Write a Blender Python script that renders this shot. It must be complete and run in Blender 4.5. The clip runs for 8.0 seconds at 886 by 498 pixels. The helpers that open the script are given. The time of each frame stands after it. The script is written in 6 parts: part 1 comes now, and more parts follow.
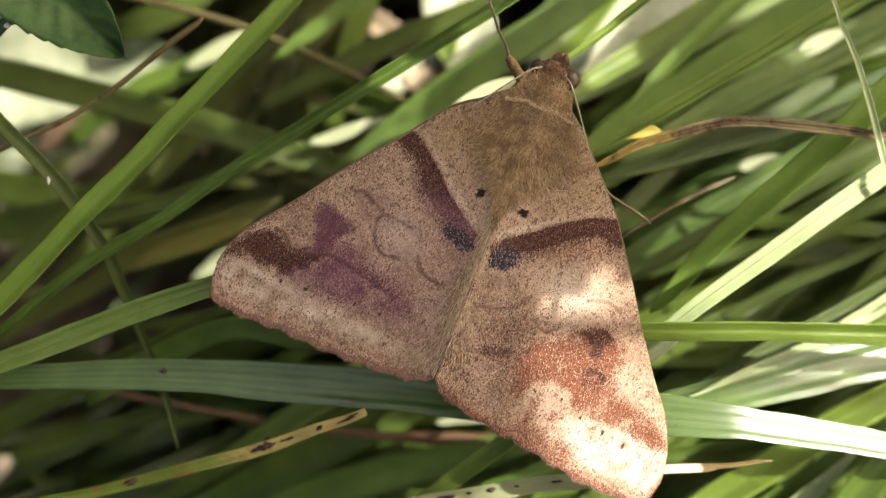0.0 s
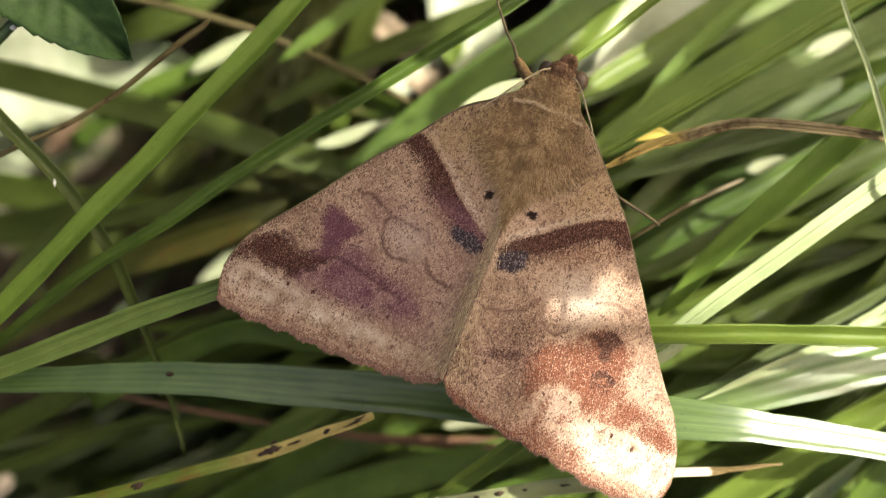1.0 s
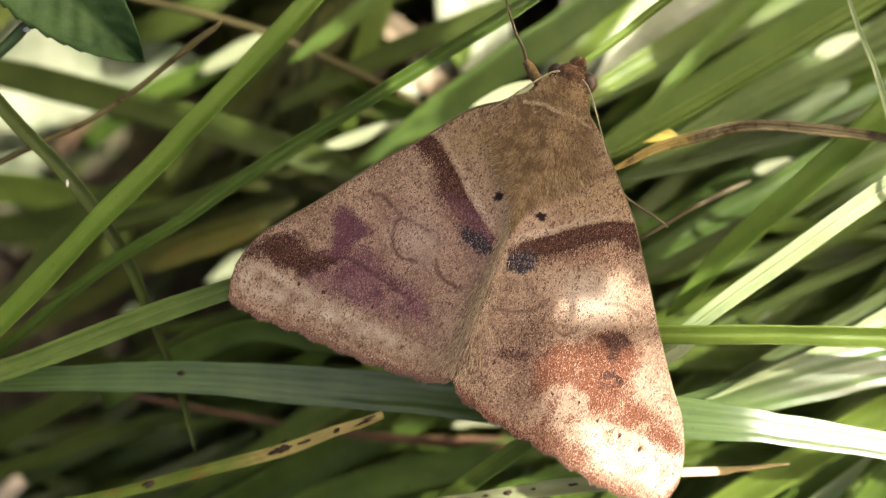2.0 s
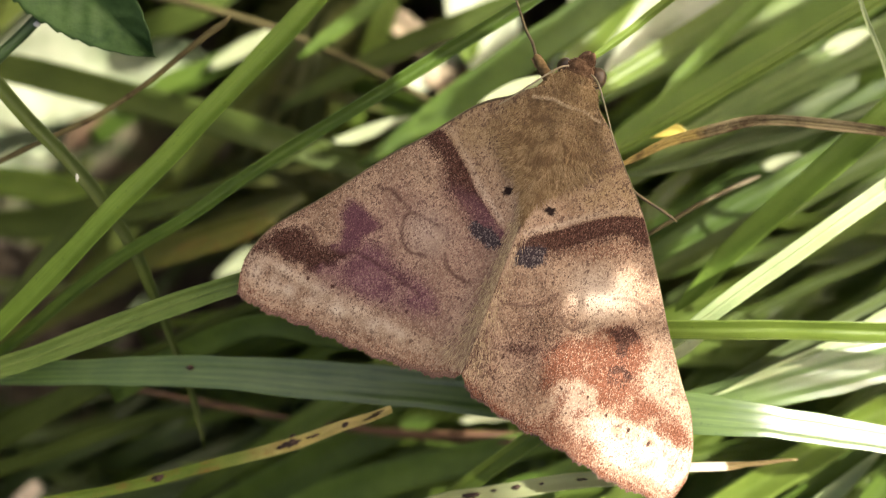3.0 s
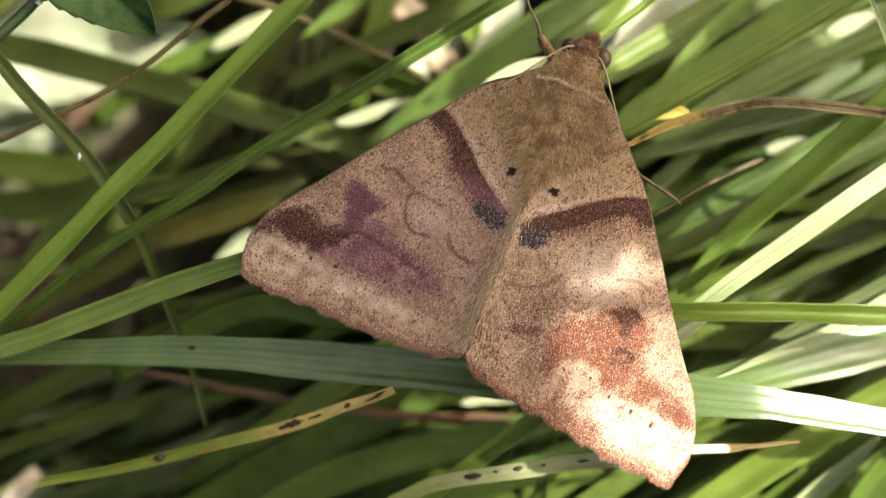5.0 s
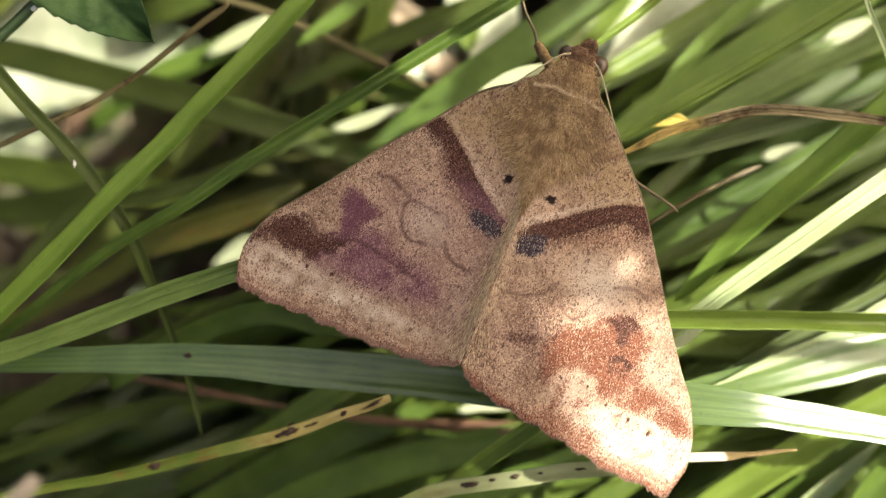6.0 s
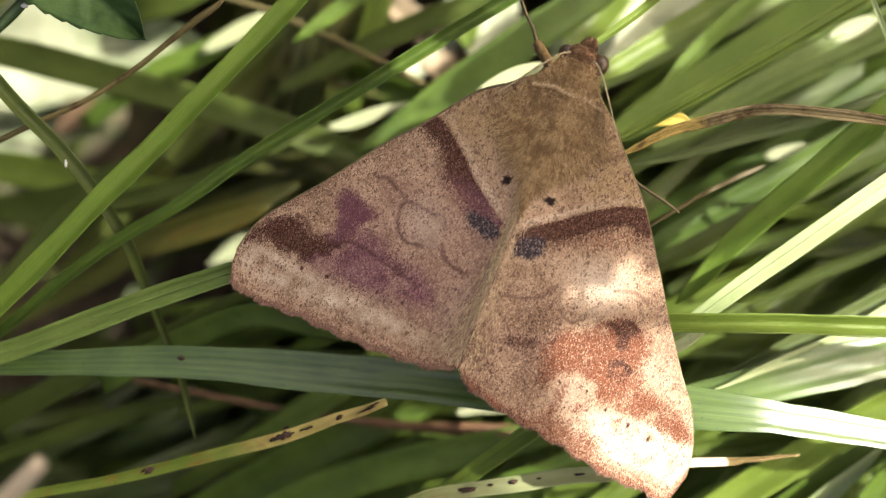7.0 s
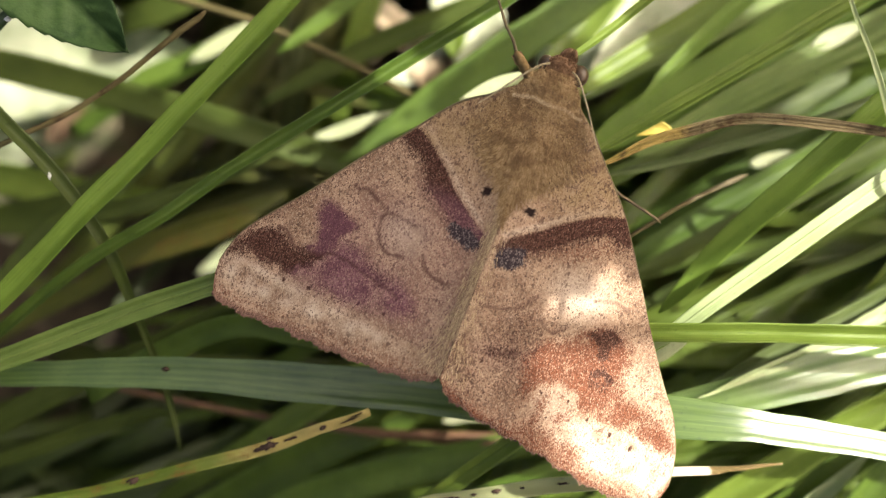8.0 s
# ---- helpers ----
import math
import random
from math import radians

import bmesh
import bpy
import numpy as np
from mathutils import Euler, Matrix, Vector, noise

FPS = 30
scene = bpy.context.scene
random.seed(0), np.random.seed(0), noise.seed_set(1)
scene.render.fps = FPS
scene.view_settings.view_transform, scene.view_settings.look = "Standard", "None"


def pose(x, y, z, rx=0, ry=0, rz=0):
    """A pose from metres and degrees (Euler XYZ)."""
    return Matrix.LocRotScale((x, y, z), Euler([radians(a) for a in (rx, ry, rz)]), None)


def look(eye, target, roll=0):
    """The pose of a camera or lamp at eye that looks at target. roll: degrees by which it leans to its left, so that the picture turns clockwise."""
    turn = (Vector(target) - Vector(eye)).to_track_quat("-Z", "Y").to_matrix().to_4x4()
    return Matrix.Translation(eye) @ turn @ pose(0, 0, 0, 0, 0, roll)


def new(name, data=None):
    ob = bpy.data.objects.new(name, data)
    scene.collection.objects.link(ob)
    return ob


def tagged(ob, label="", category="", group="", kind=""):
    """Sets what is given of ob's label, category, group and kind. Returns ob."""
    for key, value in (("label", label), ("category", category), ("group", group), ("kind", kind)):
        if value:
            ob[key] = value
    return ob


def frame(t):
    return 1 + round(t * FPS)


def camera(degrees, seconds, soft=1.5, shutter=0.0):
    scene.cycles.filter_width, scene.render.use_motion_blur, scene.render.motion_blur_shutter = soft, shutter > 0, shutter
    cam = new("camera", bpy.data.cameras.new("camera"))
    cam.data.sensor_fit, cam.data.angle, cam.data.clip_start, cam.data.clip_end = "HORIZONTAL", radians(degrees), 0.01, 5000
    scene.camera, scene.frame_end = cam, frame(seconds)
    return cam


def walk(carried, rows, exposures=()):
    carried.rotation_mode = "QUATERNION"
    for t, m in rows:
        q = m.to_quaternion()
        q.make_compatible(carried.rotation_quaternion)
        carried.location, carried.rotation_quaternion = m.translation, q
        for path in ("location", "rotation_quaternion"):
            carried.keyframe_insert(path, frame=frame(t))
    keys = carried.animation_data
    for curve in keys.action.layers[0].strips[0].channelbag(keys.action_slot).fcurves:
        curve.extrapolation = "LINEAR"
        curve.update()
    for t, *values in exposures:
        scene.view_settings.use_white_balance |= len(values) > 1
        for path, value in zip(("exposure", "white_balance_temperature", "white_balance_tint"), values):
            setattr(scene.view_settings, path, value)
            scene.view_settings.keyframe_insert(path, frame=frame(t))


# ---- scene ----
MM = 0.001
cam = camera(45, 8.0, soft=1.1)
cam.data.dof.use_dof, cam.data.dof.focus_distance, cam.data.dof.aperture_fstop = True, 0.0668, 18.0
PATH = [
    (0.0, pose(0.00002, 0.00002, 0.11639, 0.022, 0.003, -0.002)),
    (0.2, pose(-0.00023, -0.00016, 0.11651, 0.034, -0.225, -0.037)),
    (0.5, pose(-0.00054, -0.00046, 0.11661, 0.483, -0.214, -0.045)),
    (0.8, pose(-0.00052, -0.00022, 0.11633, 0.576, 0.049, -0.022)),
    (1.0, pose(-0.00045, -0.00011, 0.11609, 0.262, 0.032, -0.045)),
    (1.2, pose(-0.00052, -0.00008, 0.11621, 0.420, 0.081, 0.010)),
    (2.3, pose(-0.00087, 0.00005, 0.11673, 0.166, 0.250, 0.077)),
    (2.5, pose(-0.00091, 0.00008, 0.11681, 0.406, 0.280, 0.131)),
    (2.7, pose(-0.00100, -0.00005, 0.11679, -0.131, 0.591, 0.135)),
    (3.0, pose(-0.00107, -0.00028, 0.11666, 0.154, 0.500, 0.131)),
    (3.2, pose(-0.00141, -0.00036, 0.11665, 0.199, 0.378, 0.231)),
    (3.5, pose(-0.00193, -0.00048, 0.11673, 0.168, 0.058, 0.286)),
    (3.8, pose(-0.00211, -0.00096, 0.11661, 0.290, -0.084, 0.313)),
    (4.0, pose(-0.00225, -0.00128, 0.11662, 0.257, -0.075, 0.336)),
    (4.2, pose(-0.00191, -0.00111, 0.11656, -0.103, 0.186, 0.357)),
    (4.5, pose(-0.00141, -0.00088, 0.11666, -0.333, 0.420, 0.309)),
    (4.7, pose(-0.00145, -0.00092, 0.11660, -0.384, 0.414, 0.339)),
    (5.8, pose(-0.00145, -0.00053, 0.11643, -0.366, 0.168, 0.444)),
    (6.0, pose(-0.00142, -0.00047, 0.11631, -0.313, 0.202, 0.405)),
    (6.2, pose(-0.00152, -0.00057, 0.11605, -0.448, 0.231, 0.405)),
    (6.5, pose(-0.00168, -0.00073, 0.11578, -0.119, 0.084, 0.446)),
    (6.8, pose(-0.00143, -0.00020, 0.11544, -0.429, 0.282, 0.474)),
    (7.0, pose(-0.00111, 0.00008, 0.11515, -0.682, 0.321, 0.486)),
    (7.2, pose(-0.00089, 0.00026, 0.11513, -0.569, 0.473, 0.423)),
    (7.5, pose(-0.00046, 0.00044, 0.11511, -0.638, 0.547, 0.440)),
    (7.8, pose(-0.00001, 0.00066, 0.11534, -0.505, 0.629, 0.323)),
    (8.0, pose(0.00037, 0.00075, 0.11531, -0.668, 0.595, 0.247)),
]
walk(cam, PATH, exposures=[(0, 1.49, 7000, 11), (1.2, 1.54, 7000, 11), (2.5, 1.57, 7000, 11), (3.6, 1.68, 7000, 11), (6, 1.69, 7000, 11), (8, 1.67, 7000, 11)])

# ---- light ----
SUN_AZIMUTH, SUN_HEIGHT = radians(24), radians(42)   # azimuth counted from +x towards +y
SUN_WAY = Vector((math.cos(SUN_AZIMUTH) * math.cos(SUN_HEIGHT), math.sin(SUN_AZIMUTH) * math.cos(SUN_HEIGHT), math.sin(SUN_HEIGHT)))
world = bpy.data.worlds.new("sky")
scene.world = world
world.use_nodes = True
sky = world.node_tree.nodes.new("ShaderNodeTexSky")
sky.sky_type, sky.sun_disc, sky.sun_elevation, sky.sun_rotation = "NISHITA", False, SUN_HEIGHT, math.pi / 2 - SUN_AZIMUTH
sky.air_density, sky.dust_density, sky.ozone_density = 0.5, 9.0, 0.0
world.node_tree.links.new(sky.outputs[0], world.node_tree.nodes["Background"].inputs[0])
world.node_tree.nodes["Background"].inputs[1].default_value = 0.15
sun_data = bpy.data.lights.new("sun", "SUN")
sun_data.energy, sun_data.angle, sun_data.color = 5.0, radians(0.53), (1.0, 0.985, 0.96)
sun = new("sun", sun_data)
sun.matrix_world = look(SUN_WAY * 2, (0, 0, 0))


# ---- materials ----
def put(nt, value, socket):
    if isinstance(value, bpy.types.NodeSocket):
        nt.links.new(value, socket)
    else:
        socket.default_value = value


def shader(name):
    m = bpy.data.materials.new(name)
    m.use_nodes = True
    nt = m.node_tree
    nt.nodes.clear()

    def node(kind, **values):
        n = nt.nodes.new("ShaderNode" + kind)
        for key, v in values.items():
            put(nt, v, n.inputs[int(key[1:])])
        return n
    return m, nt, node


def blend(nt, fac, a, b, mode="MIX"):
    n = nt.nodes.new("ShaderNodeMix")
    n.data_type, n.blend_type = "RGBA", mode
    for v, s in ((fac, n.inputs[0]), (a, n.inputs[6]), (b, n.inputs[7])):
        put(nt, (*v, 1) if isinstance(v, tuple) and len(v) == 3 else v, s)
    return n.outputs[2]


def sums(nt, op, a, b=0.0, c=None):
    n = nt.nodes.new("ShaderNodeMath")
    n.operation = op
    put(nt, a, n.inputs[0])
    put(nt, b, n.inputs[1])
    if c is not None:
        put(nt, c, n.inputs[2])
    return n.outputs[0]


def ramp(nt, value, lo, hi, to_lo=0.0, to_hi=1.0):
    n = nt.nodes.new("ShaderNodeMapRange")
    n.interpolation_type = "SMOOTHSTEP"
    put(nt, value, n.inputs[0])
    for k, v in enumerate((lo, hi, to_lo, to_hi)):
        n.inputs[k + 1].default_value = v
    return n.outputs[0]


def speckle(nt, vector, scale, detail=3.0, rough=0.6):
    n = nt.nodes.new("ShaderNodeTexNoise")
    if vector is not None:
        nt.links.new(vector, n.inputs["Vector"])
    n.inputs["Scale"].default_value, n.inputs["Detail"].default_value, n.inputs["Roughness"].default_value = scale, detail, rough
    return n.outputs[0]


def surface(nt, colour, rough, height=None, strength=0.3, distance=0.0001, through_light=0.0, glow_colour=None, specular=0.4, sheen=0.0):
    p = nt.nodes.new("ShaderNodeBsdfPrincipled")
    put(nt, (*colour, 1) if isinstance(colour, tuple) else colour, p.inputs["Base Color"])
    put(nt, rough, p.inputs["Roughness"])
    p.inputs["Specular IOR Level"].default_value = specular
    if sheen:
        p.inputs["Sheen Weight"].default_value, p.inputs["Sheen Roughness"].default_value = sheen, 0.4
    if height is not None:
        b = nt.nodes.new("ShaderNodeBump")
        b.inputs["Strength"].default_value, b.inputs["Distance"].default_value = strength, distance
        nt.links.new(height, b.inputs["Height"])
        nt.links.new(b.outputs[0], p.inputs["Normal"])
    out = nt.nodes.new("ShaderNodeOutputMaterial")
    if through_light:
        t = nt.nodes.new("ShaderNodeBsdfTranslucent")
        put(nt, glow_colour if glow_colour is not None else colour, t.inputs[0])
        mix = nt.nodes.new("ShaderNodeMixShader")
        mix.inputs[0].default_value = through_light
        nt.links.new(p.outputs[0], mix.inputs[1])
        nt.links.new(t.outputs[0], mix.inputs[2])
        nt.links.new(mix.outputs[0], out.inputs[0])
    else:
        nt.links.new(p.outputs[0], out.inputs[0])


def leaf_blade(name, dark, light, dry=None, dry_from=0.55, ribs=9, rough=0.38, through_light=0.46, island=False, streaks=0.2, ripe=None, ripe_from=0.0, ripe_to=1.0, rib_tone=0.10, specular=0.34):
    """Grass: ribs along the blade, cloudy colour, and where dry is given brown stains of that colour."""
    m, nt, node = shader(name)
    uv = nt.nodes.new("ShaderNodeUVMap")
    uv.uv_map = "along"
    sep = node("SeparateXYZ", _0=uv.outputs[0])
    u, v = sep.outputs[0], sep.outputs[1]
    where = nt.nodes.new("ShaderNodeTexCoord").outputs["Object"]
    cloud = speckle(nt, where, 260, 3)
    fine = speckle(nt, where, 2600, 2)
    streak_at = node("CombineXYZ", _0=sums(nt, "MULTIPLY", u, ribs * 1.3), _1=sums(nt, "MULTIPLY", v, 0.18)).outputs[0]
    streak = speckle(nt, streak_at, 1.6, 4, 0.65)
    rib = sums(nt, "SINE", sums(nt, "MULTIPLY", u, ribs * 3.1416))
    rib01 = ramp(nt, rib, -1.0, 1.0)
    if island:
        rnd = nt.nodes.new("ShaderNodeNewGeometry").outputs["Random Per Island"]
    else:
        rnd = nt.nodes.new("ShaderNodeObjectInfo").outputs["Random"]
    tone = sums(nt, "MULTIPLY_ADD", ramp(nt, cloud, 0.3, 0.7), 0.35, sums(nt, "MULTIPLY_ADD", rib01, rib_tone, sums(nt, "MULTIPLY", rnd, 0.35)))
    colour = blend(nt, tone, dark, light)
    colour = blend(nt, ramp(nt, streak, 0.45, 0.75, 0, streaks), colour, tuple(min(1, c * 1.5 + 0.03) for c in light))
    colour = blend(nt, ramp(nt, fine, 0.62, 0.75, 0, 0.35), colour, tuple(c * 0.5 for c in dark))
    if ripe is not None:
        colour = blend(nt, ramp(nt, sums(nt, "ADD", v, sums(nt, "MULTIPLY", cloud, 8.0)), ripe_from, ripe_to), colour, blend(nt, tone, tuple(c * 0.6 for c in ripe), ripe))
    if dry is not None:
        stain = sums(nt, "ADD", sums(nt, "MULTIPLY", speckle(nt, where, 420, 4, 0.7), 0.6), sums(nt, "MULTIPLY", streak, 0.4))
        colour = blend(nt, ramp(nt, stain, dry_from - 0.06, dry_from + 0.06), colour, dry)
    height = sums(nt, "ADD", sums(nt, "MULTIPLY", rib01, 0.6), sums(nt, "MULTIPLY", streak, 0.4))
    glow = blend(nt, 1.0, colour, (1.25, 1.2, 0.45), "MULTIPLY")
    surface(nt, colour, sums(nt, "MULTIPLY_ADD", fine, 0.25, rough - 0.1), height, 0.22, 0.00008, through_light, glow, specular)
    return m


MID = leaf_blade("grass_mid_green", (0.040, 0.078, 0.010), (0.115, 0.185, 0.028))
FRESH = leaf_blade("grass_fresh_green", (0.095, 0.152, 0.018), (0.21, 0.295, 0.052), through_light=0.5)
# dark blades' own green, also a darkened copy for blades in shade
DEEP = leaf_blade("grass_deep_and_shaded_green", (0.030, 0.048, 0.009), (0.074, 0.104, 0.020), ribs=7, specular=0.18)
PALE = leaf_blade("grass_pale_green", (0.075, 0.14, 0.028), (0.18, 0.265, 0.075), ribs=14, rough=0.34, specular=0.9)
BROAD = leaf_blade("grass_broad_green", (0.036, 0.085, 0.014), (0.12, 0.19, 0.046), ribs=5, rough=0.33, streaks=0.3, specular=1.0, rib_tone=0.3)
YELLOW = leaf_blade("grass_yellowing", (0.11, 0.125, 0.022), (0.25, 0.20, 0.045), dry=(0.20, 0.105, 0.028), dry_from=0.56)
YELLOWED = leaf_blade("grass_olive", (0.055, 0.075, 0.012), (0.13, 0.135, 0.026), dry=(0.10, 0.07, 0.02), dry_from=0.6)
SAGE = leaf_blade("grass_sage_green", (0.10, 0.16, 0.034), (0.215, 0.29, 0.08), ribs=10)
SAGED = leaf_blade("grass_grey_green", (0.055, 0.088, 0.026), (0.125, 0.165, 0.058), ribs=10, rib_tone=0.25)
PALED = leaf_blade("straw_brown_and_pale", (0.085, 0.058, 0.018), (0.20, 0.145, 0.05), ripe=(0.72, 0.62, 0.46), ripe_from=8.2, ripe_to=9.0, ribs=4, rough=0.55, through_light=0.15)
DRY = leaf_blade("grass_dry_brown", (0.058, 0.046, 0.020), (0.22, 0.182, 0.095), dry=(0.045, 0.026, 0.011), dry_from=0.54, ripe=(0.36, 0.27, 0.085), ripe_from=86.5, ripe_to=88.5, ribs=7, rough=0.7, through_light=0.12, rib_tone=0.5, specular=0.1)
BRIGHT = leaf_blade("grass_bright_green", (0.088, 0.155, 0.020), (0.185, 0.285, 0.045), through_light=0.5, specular=0.25)
# lightened copy of the grass green, with sunlight in the colour
SUNG = leaf_blade("grass_sunlit_yellow_green", (0.22, 0.29, 0.12), (0.38, 0.45, 0.235), through_light=0.35)
# near-white grass: the brightness of sun flecks put into the colour
WHITISH = leaf_blade("grass_sun_fleck", (0.28, 0.33, 0.17), (0.52, 0.55, 0.36), ribs=6, through_light=0.4)
DRYST = leaf_blade("stalk_brown", (0.034, 0.028, 0.010), (0.105, 0.088, 0.036), dry=(0.035, 0.022, 0.011), dry_from=0.56, ribs=5, rough=0.75, through_light=0.05, rib_tone=0.4, streaks=0.4, specular=0.1)
TANST = leaf_blade("stalk_tan", (0.032, 0.028, 0.010), (0.085, 0.072, 0.028), ribs=3, rough=0.7, through_light=0.05, specular=0.1)
TWOTONE = leaf_blade("stalk_brown_and_pale", (0.030, 0.024, 0.009), (0.08, 0.067, 0.029), ripe=(0.36, 0.33, 0.21), ripe_from=9.0, ripe_to=12.0, ribs=3, rough=0.7, through_light=0.1, specular=0.1)
GOLD = leaf_blade("grass_golden", (0.34, 0.28, 0.05), (0.60, 0.48, 0.11), ribs=5, through_light=0.3)
REDST = leaf_blade("stalk_reddish", (0.055, 0.028, 0.015), (0.15, 0.080, 0.038), ribs=3, rough=0.6, through_light=0.05)
RIPENING = leaf_blade("grass_green_to_yellow", (0.07, 0.12, 0.014), (0.17, 0.24, 0.035), ripe=(0.64, 0.53, 0.20), ripe_from=92.0, ripe_to=103.0, dry=(0.22, 0.11, 0.03), dry_from=0.585)
SPOTTED = leaf_blade("grass_spotted_yellow", (0.11, 0.15, 0.025), (0.24, 0.29, 0.07), ripe=(0.40, 0.44, 0.22), ripe_from=71.0, ripe_to=79.0, dry=(0.2, 0.1, 0.03), dry_from=0.62)
HERB = leaf_blade("stem_green", (0.016, 0.038, 0.010), (0.038, 0.07, 0.02), ribs=3, through_light=0.1)
THATCH = leaf_blade("dead_thatch_brown", (0.07, 0.054, 0.030), (0.20, 0.155, 0.09), island=True, ribs=4, rough=0.7, through_light=0.1)
STRAW_PALE = leaf_blade("straw_bleached", (0.17, 0.148, 0.107), (0.29, 0.255, 0.19), ribs=8, rough=0.6, through_light=0.2)
SPROUT = leaf_blade("grass_understorey", (0.055, 0.095, 0.014), (0.15, 0.215, 0.036), island=True, ribs=5, through_light=0.5)
TURF = leaf_blade("grass_turf", (0.050, 0.070, 0.014), (0.135, 0.165, 0.036), island=True, ribs=5)
OLIVE = leaf_blade("grass_dim_olive", (0.055, 0.068, 0.015), (0.125, 0.128, 0.036), island=True, ribs=5, through_light=0.5)
# green with deep shade put into the colour
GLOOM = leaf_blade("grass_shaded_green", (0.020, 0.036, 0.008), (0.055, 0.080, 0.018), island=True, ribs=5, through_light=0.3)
BLOTCH, nt, node = shader("dark_leaf_blotch")
surface(nt, blend(nt, speckle(nt, nt.nodes.new("ShaderNodeTexCoord").outputs["Object"], 3000), (0.012, 0.009, 0.008), (0.07, 0.045, 0.03)), 0.9, specular=0.1)


def plain(name, a, b, scale, rough=0.6, bump=0.3, distance=0.0001, through_light=0.0, specular=0.4, sheen=0.0):
    m, nt, node = shader(name)
    where = nt.nodes.new("ShaderNodeTexCoord").outputs["Object"]
    n1, n2 = speckle(nt, where, scale, 4, 0.65), speckle(nt, where, scale * 0.17, 2)
    fac = sums(nt, "ADD", sums(nt, "MULTIPLY", ramp(nt, n1, 0.3, 0.7), 0.6), sums(nt, "MULTIPLY", ramp(nt, n2, 0.35, 0.65), 0.4))
    surface(nt, blend(nt, fac, a, b), rough, n1, bump, distance, through_light, None, specular, sheen)
    return m


SOIL, nt, node = shader("damp_soil_and_moss")
where = nt.nodes.new("ShaderNodeTexCoord").outputs["Object"]
crumbs, blotches, meadow = speckle(nt, where, 420, 4, 0.65), speckle(nt, where, 40, 3), speckle(nt, where, 3, 5, 0.7)
earth = blend(nt, ramp(nt, crumbs, 0.3, 0.7), (0.028, 0.021, 0.013), (0.11, 0.082, 0.052))
moss = blend(nt, ramp(nt, meadow, 0.3, 0.7), (0.03, 0.05, 0.012), (0.075, 0.105, 0.03))
away = nt.nodes.new("ShaderNodeVectorMath")
away.operation = "LENGTH"
nt.links.new(where, away.inputs[0])
moss_share = sums(nt, "MAXIMUM", ramp(nt, blotches, 0.52, 0.62, 0, 0.6), ramp(nt, away.outputs["Value"], 0.12, 0.5))
surface(nt, blend(nt, moss_share, earth, moss), 0.9, crumbs, 0.8, 0.002)
NETTLE = plain("herb_leaf_green", (0.018, 0.046, 0.011), (0.052, 0.098, 0.026), 700, 0.55, 0.4, 0.0003, 0.22, 0.2)
SHADER_GREEN = plain("shading_leaf_green", (0.07, 0.115, 0.02), (0.16, 0.22, 0.045), 400, 0.45, 0.4, 0.0004, 0.5, 0.35)
# low leaves, with bright sun partly painted into these pale tones
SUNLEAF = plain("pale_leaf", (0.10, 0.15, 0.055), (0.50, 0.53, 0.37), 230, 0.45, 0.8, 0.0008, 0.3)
SUNLIT_LEAF = plain("sunlit_leaf", (0.26, 0.31, 0.17), (0.60, 0.63, 0.47), 230, 0.45, 0.8, 0.0008, 0.3)
PALE_LITTER = plain("bleached_dead_leaf", (0.18, 0.135, 0.075), (0.52, 0.42, 0.28), 300, 0.7, 0.6, 0.0005, 0.2)
LITTER = plain("dead_leaf_brown", (0.05, 0.028, 0.014), (0.20, 0.13, 0.07), 300, 0.8, 0.6, 0.0005, 0.1)
FUR = plain("moth_brown_fur", (0.115, 0.074, 0.030), (0.27, 0.185, 0.088), 2500, 0.9, 0.6, 0.0001, 0.0, 0.05)
HAIR, nt, node = shader("moth_hair")
rnd = nt.nodes.new("ShaderNodeNewGeometry").outputs["Random Per Island"]
tuft_tone = speckle(nt, nt.nodes.new("ShaderNodeTexCoord").outputs["Object"], 800, 3, 0.75)
surface(nt, blend(nt, ramp(nt, tuft_tone, 0.38, 0.60, 0.6, 0), blend(nt, rnd, (0.150, 0.095, 0.042), (0.40, 0.285, 0.155)), (0.115, 0.065, 0.028)), 0.9, specular=0.03)
UMBER = plain("moth_umber_fur", (0.075, 0.042, 0.022), (0.19, 0.115, 0.065), 3500, 0.9, 0.6, 0.0001, 0.0, 0.05)
UMBER_HAIR, nt, node = shader("moth_umber_hair")
rnd = nt.nodes.new("ShaderNodeNewGeometry").outputs["Random Per Island"]
surface(nt, blend(nt, rnd, (0.085, 0.047, 0.024), (0.24, 0.15, 0.088)), 0.9, specular=0.03)
RUST_HAIR, nt, node = shader("moth_rust_fringe")
rnd = nt.nodes.new("ShaderNodeNewGeometry").outputs["Random Per Island"]
surface(nt, blend(nt, rnd, (0.095, 0.052, 0.036), (0.24, 0.152, 0.108)), 0.9, specular=0.03)
PALE_HAIR, nt, node = shader("moth_pale_hair")
rnd = nt.nodes.new("ShaderNodeNewGeometry").outputs["Random Per Island"]
surface(nt, blend(nt, rnd, (0.20, 0.142, 0.080), (0.47, 0.365, 0.225)), 0.9, specular=0.03)
EYE = plain("moth_eye", (0.02, 0.013, 0.007), (0.075, 0.046, 0.022), 4000, 0.32, 0.15, 0.00003, 0.0, 0.35)
FEELER = plain("moth_feeler", (0.16, 0.128, 0.065), (0.36, 0.295, 0.17), 5000, 0.6)
LIMB = plain("moth_limb", (0.052, 0.038, 0.015), (0.145, 0.110, 0.050), 5000, 0.7)
DROP = plain("white_speck", (0.4, 0.42, 0.38), (0.62, 0.62, 0.56), 3000, 0.5)

